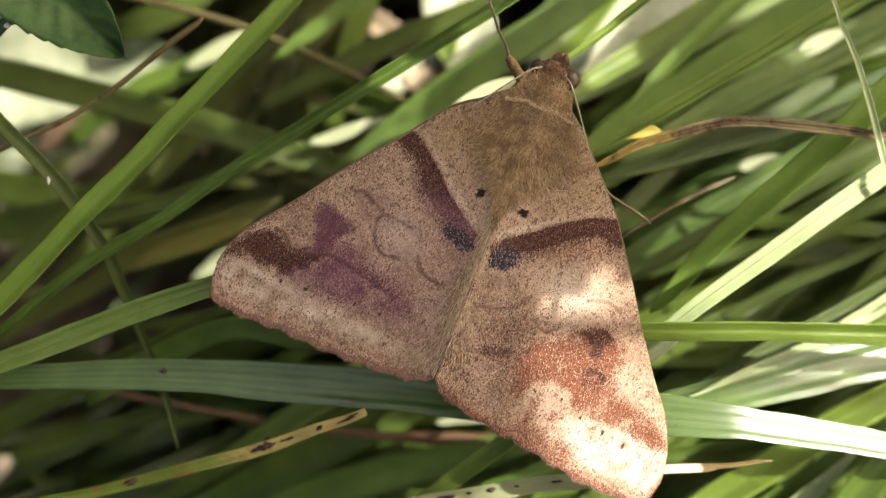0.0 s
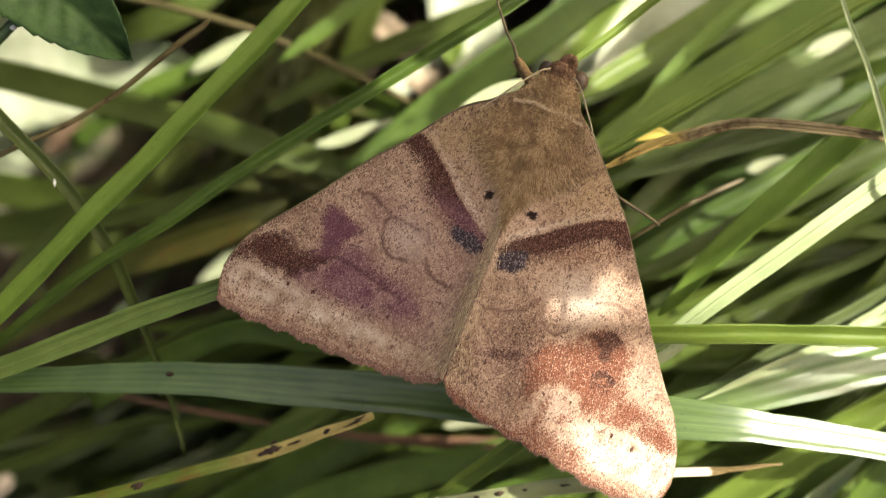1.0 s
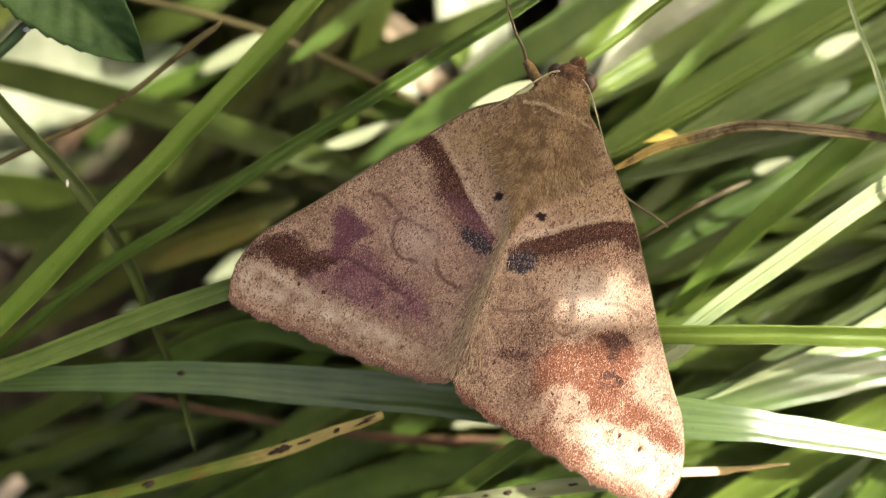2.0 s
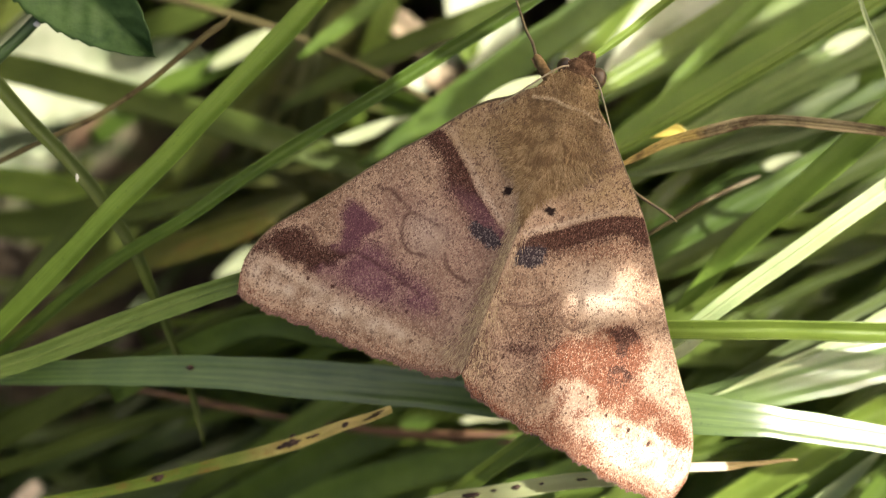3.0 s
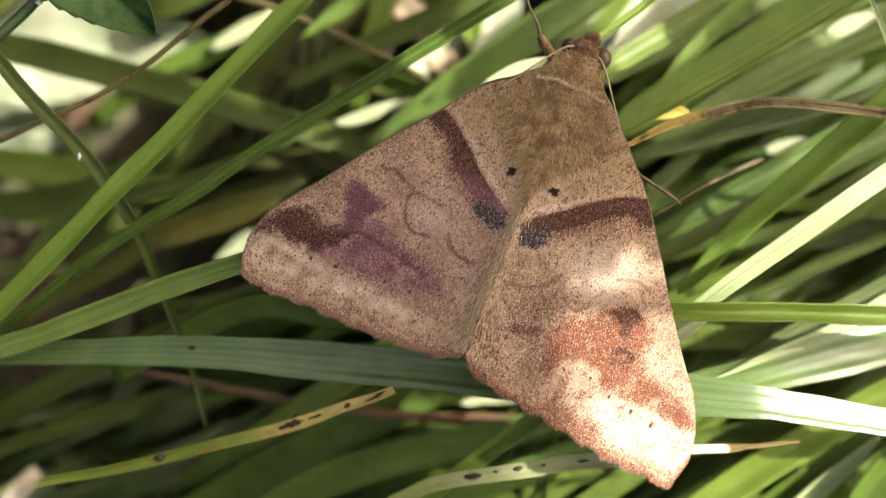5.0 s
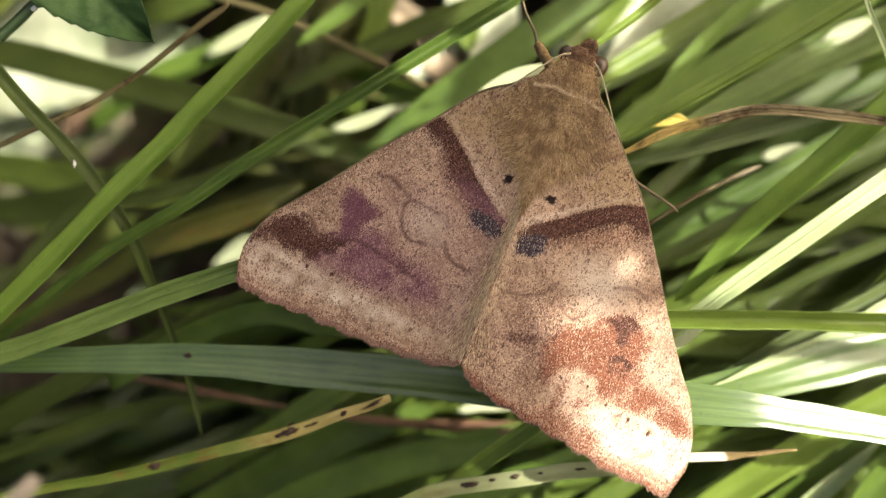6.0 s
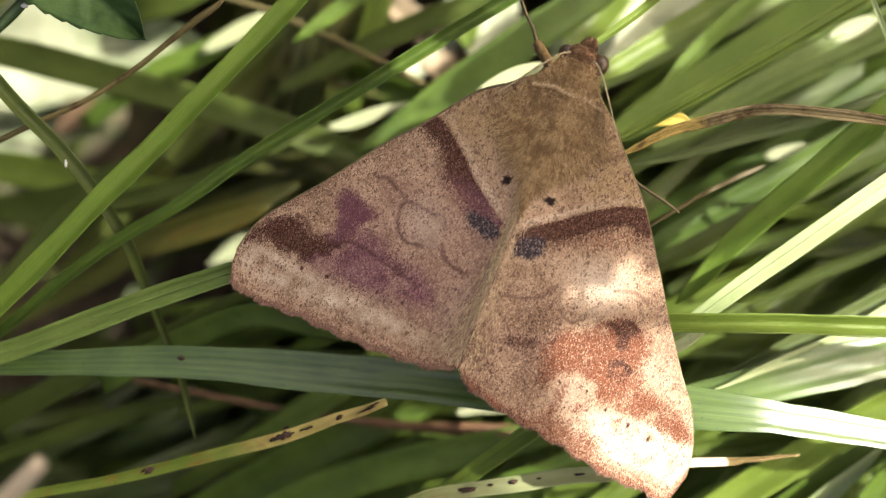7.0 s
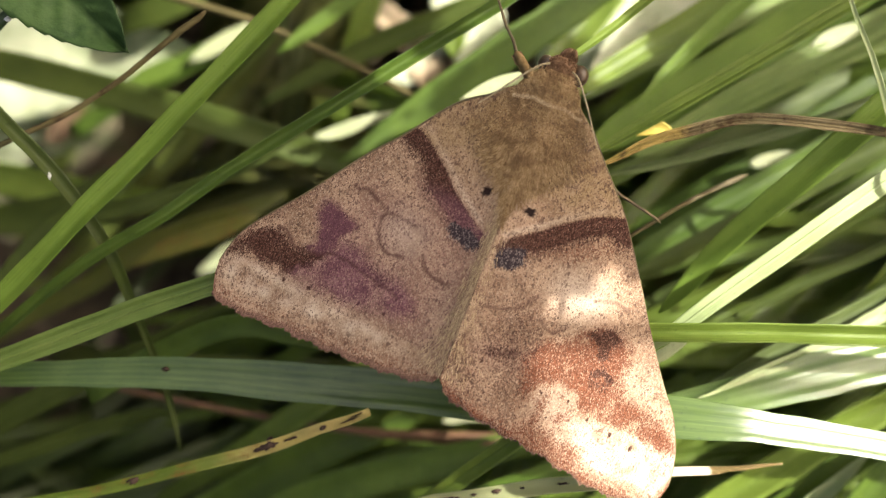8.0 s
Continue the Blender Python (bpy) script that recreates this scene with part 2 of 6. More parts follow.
WING, nt, node = shader("moth_wing_scales")
tint = nt.nodes.new("ShaderNodeVertexColor")
tint.layer_name = "marks"
line_tint = nt.nodes.new("ShaderNodeVertexColor")
line_tint.layer_name = "lines"
mk = node("SeparateColor", _0=tint.outputs[0])
ln = node("SeparateColor", _0=line_tint.outputs[0])
where = nt.nodes.new("ShaderNodeTexCoord").outputs["Object"]
stretch = nt.nodes.new("ShaderNodeVectorMath")
stretch.operation = "MULTIPLY"
stretch.inputs[1].default_value = (1.1, 0.72, 1.0)
nt.links.new(where, stretch.inputs[0])
scale_at = stretch.outputs[0]


def scale_cells(scale):
    """Single wing scales, each with chance numbers of its own."""
    n = nt.nodes.new("ShaderNodeTexVoronoi")
    n.inputs["Scale"].default_value = scale
    nt.links.new(scale_at, n.inputs["Vector"])
    return node("SeparateColor", _0=n.outputs["Color"]).outputs


def cover(mask, chance, solid=0.62):
    """Scales of one colour: closed where the mask is full, scattered where it fades."""
    return ramp(nt, sums(nt, "SUBTRACT", sums(nt, "MULTIPLY", mask, sums(nt, "MULTIPLY_ADD", vein_streak, 0.8, 0.85)), sums(nt, "MULTIPLY", chance, 0.62)), -0.05, solid)


split = node("SeparateXYZ", _0=where).outputs
fan = sums(nt, "ARCTAN2", split[0], sums(nt, "MULTIPLY", split[1], -1.0))
reach = sums(nt, "SQRT", sums(nt, "ADD", sums(nt, "MULTIPLY", split[0], split[0]), sums(nt, "MULTIPLY", split[1], split[1])))
vein_streak = speckle(nt, node("CombineXYZ", _0=sums(nt, "MULTIPLY", fan, 90.0), _1=sums(nt, "MULTIPLY", reach, 900.0)).outputs[0], 1.0, 3, 0.6)
thread = speckle(nt, node("CombineXYZ", _0=sums(nt, "MULTIPLY", fan, 330.0), _1=sums(nt, "MULTIPLY", reach, 1500.0)).outputs[0], 1.0, 2, 0.5)
chip, coarse, tiny, fleck = scale_cells(15500), scale_cells(12000), scale_cells(19000), scale_cells(7200)
grain = speckle(nt, where, 1500, 3, 0.7)
patch = speckle(nt, where, 380, 3, 0.6)
tone = blend(nt, ramp(nt, patch, 0.35, 0.65), (0.215, 0.138, 0.088), (0.325, 0.222, 0.148))
tone = blend(nt, ramp(nt, thread, 0.5, 0.72, 0, 0.4), tone, (0.135, 0.080, 0.050))
tone = blend(nt, ramp(nt, speckle(nt, where, 1050, 2, 0.6), 0.36, 0.62, 0.34, 0), tone, (0.120, 0.072, 0.044))
# pale scales; on side 1 also the white of full sun
tone = blend(nt, mk.outputs[2], tone, (0.54, 0.46, 0.36))
tone = blend(nt, ramp(nt, chip[0], 0.45, 1.0, 0, 0.34), tone, (0.52, 0.42, 0.305))
tone = blend(nt, sums(nt, "MULTIPLY", ln.outputs[2], 0.92), tone, blend(nt, chip[1], (0.135, 0.085, 0.038), (0.30, 0.215, 0.115)))
few = sums(nt, "SUBTRACT", 1.0, sums(nt, "MULTIPLY", mk.outputs[2], 0.55))
tone = blend(nt, sums(nt, "MULTIPLY", few, sums(nt, "MULTIPLY", ramp(nt, coarse[0], 0.62, 0.84), ramp(nt, grain, 0.38, 0.62, 0.10, 0.55))), tone, (0.080, 0.044, 0.029))
tone = blend(nt, sums(nt, "MULTIPLY", few, sums(nt, "MULTIPLY", ramp(nt, fleck[0], 0.87, 0.92), ramp(nt, grain, 0.38, 0.55, 0.1, 0.66))), tone, (0.062, 0.034, 0.024))
tone = blend(nt, sums(nt, "MULTIPLY", ramp(nt, tiny[0], 0.86, 0.93, 0, 0.8), ramp(nt, patch, 0.35, 0.6, 0.35, 1.0)), tone, (0.045, 0.022, 0.016))
rusts = blend(nt, chip[2], (0.056, 0.018, 0.009), (0.140, 0.050, 0.025))
rusts = blend(nt, sums(nt, "MULTIPLY", ramp(nt, tiny[1], 0.7, 1.0, 0, 0.55), ramp(nt, thread, 0.36, 0.6, 0.25, 1.0)), rusts, (0.50, 0.35, 0.25))
tone = blend(nt, sums(nt, "MULTIPLY", cover(ln.outputs[1], chip[1]), 0.95), tone, rusts)
# plum tone: purple flare and sheen put into the scale colour
tone = blend(nt, sums(nt, "MULTIPLY", tint.outputs[1], ramp(nt, chip[0], 0.1, 0.95, 0.95, 0.55)), tone, blend(nt, chip[2], (0.086, 0.037, 0.047), (0.178, 0.085, 0.100)))
deep = blend(nt, ramp(nt, chip[1], 0.3, 1.0), (0.030, 0.013, 0.009), (0.085, 0.040, 0.027))
plums = blend(nt, chip[1], (0.062, 0.024, 0.031), (0.108, 0.046, 0.056))
deep = blend(nt, ramp(nt, tint.outputs[1], 0.3, 0.9), deep, plums)
deep = blend(nt, ramp(nt, tiny[1], 0.90, 0.99, 0, 0.5), deep, (0.26, 0.165, 0.125))
tone = blend(nt, cover(mk.outputs[0], chip[2]), tone, deep)
tone = blend(nt, sums(nt, "MULTIPLY", ln.outputs[0], ramp(nt, coarse[1], 0.0, 1.0, 1.0, 0.75)), tone, (0.050, 0.020, 0.016))
slate = blend(nt, ramp(nt, chip[0], 0.6, 1.0, 0, 0.8), (0.025, 0.018, 0.021), (0.16, 0.135, 0.125))
tone = blend(nt, cover(mk.outputs[1], chip[1]), tone, slate)
tone = blend(nt, line_tint.outputs[1], tone, (0.012, 0.006, 0.005))
surface(nt, tone, 0.68, sums(nt, "ADD", chip[1], sums(nt, "MULTIPLY", grain, 0.8)), 0.6, 0.00007, 0.0, None, 0.06, 0.02)


# ---- building helpers ----
def mesh_from(name, verts, faces, mat=None, smooth=True, uvs=None):
    me = bpy.data.meshes.new(name)
    me.from_pydata(verts, [], faces)
    if uvs is not None:
        layer = me.uv_layers.new(name="along")
        flat = np.empty((len(me.loops), 2), np.float32)
        idx = np.empty(len(me.loops), np.int32)
        me.loops.foreach_get("vertex_index", idx)
        flat[:] = np.asarray(uvs, np.float32)[idx]
        layer.data.foreach_set("uv", flat.ravel())
    if smooth:
        me.polygons.foreach_set("use_smooth", [True] * len(me.polygons))
    if mat:
        me.materials.append(mat)
    me.update()
    return me


def part(name, me, parent, label=""):
    ob = new(name, me)
    ob.parent = parent
    return tagged(ob, label)


def glide(points, step):
    """Catmull-Rom through rows of numbers, a row about every step in its first three columns."""
    p = np.asarray(points, float)
    p = np.vstack([2 * p[0] - p[1], p, 2 * p[-1] - p[-2]])
    out = []
    for a, b, c, d in zip(p[:-3], p[1:-2], p[2:-1], p[3:]):
        n = max(2, int(np.linalg.norm(c[:3] - b[:3]) / step))
        for t in np.arange(n) / n:
            out.append(0.5 * (2 * b + (c - a) * t + (2 * a - 5 * b + 4 * c - d) * t * t + (3 * b - a - 3 * c + d) * t ** 3))
    out.append(p[-2])
    return np.array(out)


def rooted(points, reach=1.0):
    """Carry the first end of a blade on, outwards and down into the soil."""
    a, b = np.array(points[0], float), np.array(points[1], float)
    out = a[:2] - b[:2]
    out /= np.linalg.norm(out)
    z, w = a[2], a[3]
    more = [(*(a[:2] + out * s * reach), z * f, w * g) for s, f, g in ((44, -0.04, 0.6), (36, 0.35, 0.75), (23, 0.76, 0.95), (9, 0.96, 1.0))]
    return [*more, *points]


def ribbon(points, fold=0.22, roll=0.0, thick=0.14, across=9, step=1.1, seed=1, ridge=0.018):
    """A leaf blade: a thin shell with a keel, veined cross-section, wavering edges. Rows of x, y, z, width in mm."""
    c = glide(points, step)
    xyz, w = c[:, :3], np.maximum(c[:, 3], 0.03)
    tan = np.gradient(xyz, axis=0)
    tan /= np.linalg.norm(tan, axis=1, keepdims=True)
    run = np.r_[0, np.cumsum(np.linalg.norm(np.diff(xyz, axis=0), axis=1))]
    side = np.cross(tan, (0, 0, 1.0))
    side /= np.linalg.norm(side, axis=1, keepdims=True) + 1e-9
    up = np.cross(side, tan)
    rr = np.radians(roll + 6 * np.sin(run / 13.0 + seed))
    side, up = side * np.cos(rr)[:, None] + up * np.sin(rr)[:, None], up * np.cos(rr)[:, None] - side * np.sin(rr)[:, None]
    u = np.linspace(-1, 1, across)
    keel = fold * (np.abs(u) ** 1.3 - 0.5)
    vein = ridge * np.cos(u * 10 + 0.6)
    verts, uvs, n = [], [], len(xyz)
    rng = np.random.default_rng(seed)
    wav = 1 + 0.035 * np.interp(run, np.arange(0, run[-1] + 4, 2.5), rng.normal(size=len(np.arange(0, run[-1] + 4, 2.5))))
    for i in range(n):
        half = w[i] * 0.5 * wav[i]
        top = xyz[i] + np.outer(u * half, side[i]) + np.outer(keel * half * 2 + vein * half, up[i])
        low = top - up[i] * min(thick, w[i] * 0.3) * (1 - 0.75 * np.abs(u[:, None]) ** 3)
        verts.extend(np.vstack([top, low[::-1]]) * MM)
        uvs.extend([(x, run[i]) for x in u] + [(x, run[i]) for x in u[::-1]])
    k, faces = 2 * across, []
    for i in range(n - 1):
        for j in range(k):
            j2 = (j + 1) % k
            faces.append((i * k + j, i * k + j2, (i + 1) * k + j2, (i + 1) * k + j))
    faces += [tuple(range(k))[::-1], tuple(range((n - 1) * k, n * k))]
    return verts, faces, uvs


blade_count = 0


def tuft(label):
    return tagged(new("grass_tuft"), label, "grass", "grass tufts round the moth")


def blade(parent, label, mat, *points, root=True, fold=0.22, roll=0.0, thick=0.14, name="blade", reach=1.0, rib=None, veins=(), category="", group="", ridge=0.018, across=9):
    """One leaf of a tuft, or with no parent a loose piece; rib: the material of its midrib."""
    global blade_count
    blade_count += 1
    pts = rooted(points, reach) if root else list(points)
    verts, faces, uvs = ribbon(pts, fold, roll, thick, across, seed=blade_count, ridge=ridge)
    ob = new(name, mesh_from(name, verts, faces, mat, uvs=uvs))
    ob.parent = parent
    tagged(ob, label, category, group)
    if rib:
        line = [(x, y, z - fold * w * 0.5 + 0.015 * w, min(0.24, 0.11 * w)) for x, y, z, w in pts]
        v, f, t = tube(line, 6, 1.1, 0.0)
        part("midrib", mesh_from("midrib", v, f, rib, uvs=t), ob, "raised pale midrib")
    for j in veins:
        line = [(*(verts[k] / MM), 0.15) for k in range(j, len(verts), 54)]
        v, f, t = tube(line, 6, 1.1, 0.05, j)
        part("vein", mesh_from("vein", v, f, mat, uvs=t), ob, "pale raised vein")
    return ob


def rot_spot(parent, at, length, width, angle, seed):
    """A dark sunken blotch on a yellowing blade, with a ragged rim."""
    rng = np.random.default_rng(seed)
    n, rings = 22, 4
    ragged = 1 + 0.22 * rng.normal(size=n)
    c, s = math.cos(math.radians(angle)), math.sin(math.radians(angle))
    verts, faces = [], []
    for i in range(rings + 1):
        for j in range(n):
            a, r = 2 * math.pi * j / n, i / rings
            u, v = length * 0.5 * r * ragged[j] * math.cos(a), width * 0.5 * r * ragged[j] * math.sin(a)
            verts.append(((at[0] + u * c - v * s) * MM, (at[1] + u * s + v * c) * MM, (at[2] + 0.1 - 0.3 * r * r) * MM))
    for i in range(rings):
        for j in range(n):
            k = (j + 1) % n
            faces.append((i * n + j, (i + 1) * n + j, (i + 1) * n + k, i * n + k))
    return part("rot_spot", mesh_from("rot_spot", verts, faces, BLOTCH), parent, "dark rot spot")


def tube(points, sides=10, step=0.4, uneven=0.0, seed=0):
    """A stem. Rows of x, y, z, diameter in mm."""
    c = glide(points, step)
    xyz, d = c[:, :3], c[:, 3]
    tan = np.gradient(xyz, axis=0)
    tan /= np.linalg.norm(tan, axis=1, keepdims=True)
    side = np.cross(tan, (0.13, 0.2, 1.0))
    side /= np.linalg.norm(side, axis=1, keepdims=True)
    up = np.cross(side, tan)
    run = np.r_[0, np.cumsum(np.linalg.norm(np.diff(xyz, axis=0), axis=1))]
    rng = np.random.default_rng(seed)
    ang = np.arange(sides) * 2 * math.pi / sides
    verts, uvs = [], []
    for i in range(len(xyz)):
        r = d[i] * 0.5 * (1 + uneven * rng.normal(size=sides))
        verts.extend((xyz[i] + np.outer(r * np.cos(ang), side[i]) + np.outer(r * np.sin(ang), up[i])) * MM)
        uvs.extend([(math.cos(a), run[i]) for a in ang])
    faces = [(i * sides + j, i * sides + (j + 1) % sides, (i + 1) * sides + (j + 1) % sides, (i + 1) * sides + j) for i in range(len(xyz) - 1) for j in range(sides)]
    faces += [tuple(range(sides))[::-1], tuple(range((len(xyz) - 1) * sides, len(xyz) * sides))]
    return verts, faces, uvs


def stem(parent, label, mat, *points, root=True, name="grass_stem", category="stem", group="grass stems", uneven=0.03):
    global blade_count
    blade_count += 1
    verts, faces, uvs = tube(rooted(points) if root else points, 12, 0.6, uneven, blade_count)
    ob = new(name, mesh_from(name, verts, faces, mat, uvs=uvs))
    ob.parent = parent
    return tagged(ob, label, category, group)


def bristles(roots, ways, lengths, widths, seed=0):
    """Hairs and long scales: slim flat leaves, from rows of roots and directions in mm."""
    rng = np.random.default_rng(seed)
    d = ways / (np.linalg.norm(ways, axis=1, keepdims=True) + 1e-9)
    s = np.cross(d, (0.0, 0.0, 1.0))
    s /= np.linalg.norm(s, axis=1, keepdims=True) + 1e-9
    q = np.cross(s, d)
    turn = rng.normal(0, 0.45, len(d))[:, None]
    s = (s * np.cos(turn) + q * np.sin(turn)) * (np.asarray(widths) * 0.5)[:, None]
    l = np.asarray(lengths)[:, None]
    bend = q * l * 0.08
    rows = np.stack([roots - s * 0.6, roots + s * 0.6, roots + d * l * 0.5 - s + bend, roots + d * l * 0.5 + s + bend, roots + d * l], 1)
    k = np.arange(len(d)) * 5
    faces = [f for i in k.tolist() for f in ((i, i + 1, i + 3, i + 2), (i + 2, i + 3, i + 4))]
    return (rows.reshape(-1, 3) * MM).tolist(), faces


# ---- ground ----
def make_ground():
    """Uneven soil near the moth that runs out flat to the horizon."""
    radii = np.r_[np.linspace(0, 0.16, 60), np.geomspace(0.18, 600, 40)]
    verts, faces, n = [], [], 96
    for i, r in enumerate(radii):
        for j in range(n):
            a = 2 * math.pi * j / n
            p = Vector((r * math.cos(a), r * math.sin(a), 0))
            p.z = (noise.noise(p * 60) * 0.004 + noise.noise(p * 260) * 0.0012) * min(1, 0.3 / max(r, 0.01)) - 0.003
            verts.append(p)
    for i in range(len(radii) - 1):
        for j in range(n):
            k = (j + 1) % n
            faces.append((i * n + j, (i + 1) * n + j, (i + 1) * n + k, i * n + k))
    return tagged(new("ground", mesh_from("ground", verts, faces, SOIL)), "dark damp soil under the meadow grass", "ground", kind="structure")


make_ground()


def turf(name, label, count, area, z_range, width, seed, keep_out=None, mat=TURF, main=28.0, spread=24.0, lengths=(40, 80), middle=(0, 0)):
    """Many arching blades that lean over one another; joined, since nobody could count them."""
    rng = np.random.default_rng(seed)
    verts, faces, uvs = [], [], []
    made = 0
    while made < count:
        x, y = rng.uniform(-area, area, 2) + middle
        a = math.radians(rng.normal(main, spread) + (180 if rng.random() < 0.25 else 0))
        l, z, w = rng.uniform(*lengths), rng.uniform(*z_range), rng.uniform(*width)
        d = np.array((math.cos(a), math.sin(a)))
        pts = [(*((x, y) + d * l * s), z * h, w * g) for s, h, g in ((-0.5, -0.05, 0.7), (-0.38, 0.55, 0.9), (-0.15, 0.95, 1.0), (0.15, 1.02, 0.9), (0.4, 0.9, 0.6), (0.55, 0.75, 0.12))]
        if keep_out and any(keep_out(*p[:3]) for p in glide(pts, 5.0)):
            continue
        v, f, t = ribbon(pts, 0.25, rng.uniform(-35, 35), 0.12, 5, 4.0, int(rng.integers(1e6)))
        k = len(verts)
        verts += v
        faces += [tuple(i + k for i in q) for q in f]
        uvs += t
        made += 1
    return tagged(new(name, mesh_from(name, verts, faces, mat, uvs=uvs)), label, "grass", kind="stuff")


def open_gap(x, y, z):
    """Gaps in the grass over the low pale leaves, towards the sun and upwards."""
    for foot, wide in (((-38, 14, 12), 8), ((-42, 6, 12), 7), ((14, 22, 14), 8), ((-1, 18, 20), 6), ((27, 7, 22), 3.5), ((-21.8, -1.5, 16), 3.0), ((-29, 18, 14), 6)):
        d = Vector((x, y, z)) - Vector(foot)
        over = (Vector((0, 0, 116)) - Vector(foot)).normalized()
        if z > 6 and (d.cross(SUN_WAY).length < wide or d.cross(over).length < wide):
            return True
    return False


turf("grass_undergrowth", "dense shaded green grass lying under the moth", 520, 75, (4, 27), (1.2, 3.2), 3, keep_out=lambda x, y, z: (x < -14 and y < -11) or open_gap(x, y, z))
turf("grass_understorey", "shaded green grass blades crossing under the moth", 640, 40, (20, 35), (1.2, 2.8), 13, keep_out=open_gap, middle=(32, 4), mat=SPROUT)
turf("grass_thicket", "dim olive grass crossing low beside the moth", 330, 22, (10, 26), (1.0, 2.4), 23, keep_out=lambda x, y, z: y < -3 or x < -27 or open_gap(x, y, z), middle=(-12, 8), mat=OLIVE, lengths=(16, 34))
# filler turf that paints the dark corner below the moth
turf("shaded_grass", "green grass below the moth, darkened in colour for deep shade", 210, 22, (8, 27), (1.0, 2.6), 29, keep_out=lambda x, y, z: y > -10 and z > 8, middle=(-22, -22), mat=GLOOM, lengths=(18, 40))
turf("dead_thatch", "brown dead grass thatch on the soil", 170, 70, (1, 9), (0.6, 1.6), 5, mat=THATCH, spread=60, keep_out=lambda x, y, z: x < -12)
turf("meadow_grass", "green meadow grass standing round the clearing", 900, 330, (30, 75), (1.5, 4), 8,
     keep_out=lambda x, y, z: math.hypot(x, y) < 95 or (x > 0 and abs(y - 0.45 * x) < 95), lengths=(60, 110), spread=60)


def in_clearing(x, y, z):
    """The open space over the moth, and the way of the sun into it."""
    over = abs(x) < 0.43 * (118 - z) + 4 and abs(y) < 0.26 * (118 - z) + 4
    return over or (x > -20 and -48 < y * math.cos(SUN_AZIMUTH) - x * math.sin(SUN_AZIMUTH) < 42)


# added outside the view to hold back skylight
turf("tall_grass", "unseen tall green grass close round the moth, added to block skylight", 150, 105, (55, 110), (1.8, 4.0), 17, keep_out=in_clearing, lengths=(35, 70), spread=120)
# ---- moth ----
# wing half in mm: x outwards from the body's middle line, y forwards, the head at y = 0
# one wing (side -1) lies a little differently from the other (side 1)
COSTA = {-1: [(0.0, -2.2), (1.8, -2.45), (2.75, -3.1), (3.4, -3.8), (4.45, -4.5), (5.55, -5.6), (7.55, -8.4), (9.15, -10.4), (11.65, -14.2), (13.0, -16.1), (14.3, -17.95), (14.9, -19.1), (15.3, -20.4), (15.5, -21.4)],
         1: [(0.0, -2.2), (1.8, -2.4), (3.15, -3.5), (4.45, -4.95), (5.6, -6.15), (7.0, -7.7), (8.95, -10.5), (10.9, -13.45), (12.85, -16.15), (14.1, -17.65), (14.65, -18.6), (15.25, -19.95), (15.5, -21.0), (15.6, -22.0)]}
OUTER = {-1: [(0.0, -20.8), (0.25, -21.2), (1.4, -21.7), (2.85, -22.1), (4.7, -22.45), (6.6, -22.8), (8.2, -23.0), (10.2, -23.2), (11.7, -23.5), (12.9, -23.7), (14.2, -23.8), (15.0, -23.65), (15.25, -23.2), (15.45, -22.4), (15.5, -21.4)],
         1: [(0.0, -20.6), (0.55, -21.2), (1.3, -21.6), (2.15, -21.85), (3.4, -22.15), (5.4, -22.5), (7.45, -22.85), (9.55, -23.3), (10.9, -23.6), (12.4, -23.65), (13.65, -23.75), (14.4, -23.95), (14.95, -23.95), (15.35, -23.0), (15.6, -22.0)]}


def far_from(x, y, line):
    """Distance of the points (x, y) from a broken line."""
    best = np.full(np.shape(x), 1e9)
    for (ax, ay), (bx, by) in zip(line[:-1], line[1:]):
        dx, dy = bx - ax, by - ay
        t = np.clip(((x - ax) * dx + (y - ay) * dy) / (dx * dx + dy * dy), 0, 1)
        best = np.minimum(best, np.hypot(x - ax - t * dx, y - ay - t * dy))
    return best


def inside(x, y, ring, soft):
    """1 inside a closed outline, 0 outside, with an edge soft mm wide."""
    odd = np.zeros(np.shape(x), bool)
    for (ax, ay), (bx, by) in zip(ring, ring[1:] + ring[:1]):
        if ay != by:
            odd ^= ((ay > y) != (by > y)) & (x < (bx - ax) * (y - ay) / (by - ay) + ax)
    d = far_from(x, y, ring + ring[:1])
    return fade(np.where(odd, d, -d), -soft, soft)


def fade(v, lo, hi):
    t = np.clip((v - lo) / (hi - lo), 0, 1)
    return t * t * (3 - 2 * t)


def along(x, y, line, wide, soft=0.1):
    """1 on a broken line about wide mm across, 0 beside it."""
    return fade(-far_from(x, y, line), -0.5 * wide - soft, -0.5 * wide + soft)


def blot(x, y, cx, cy, r, soft, stretch=1.0):
    return fade(-np.hypot(x - cx, (y - cy) / stretch), -r - soft, -r + soft)


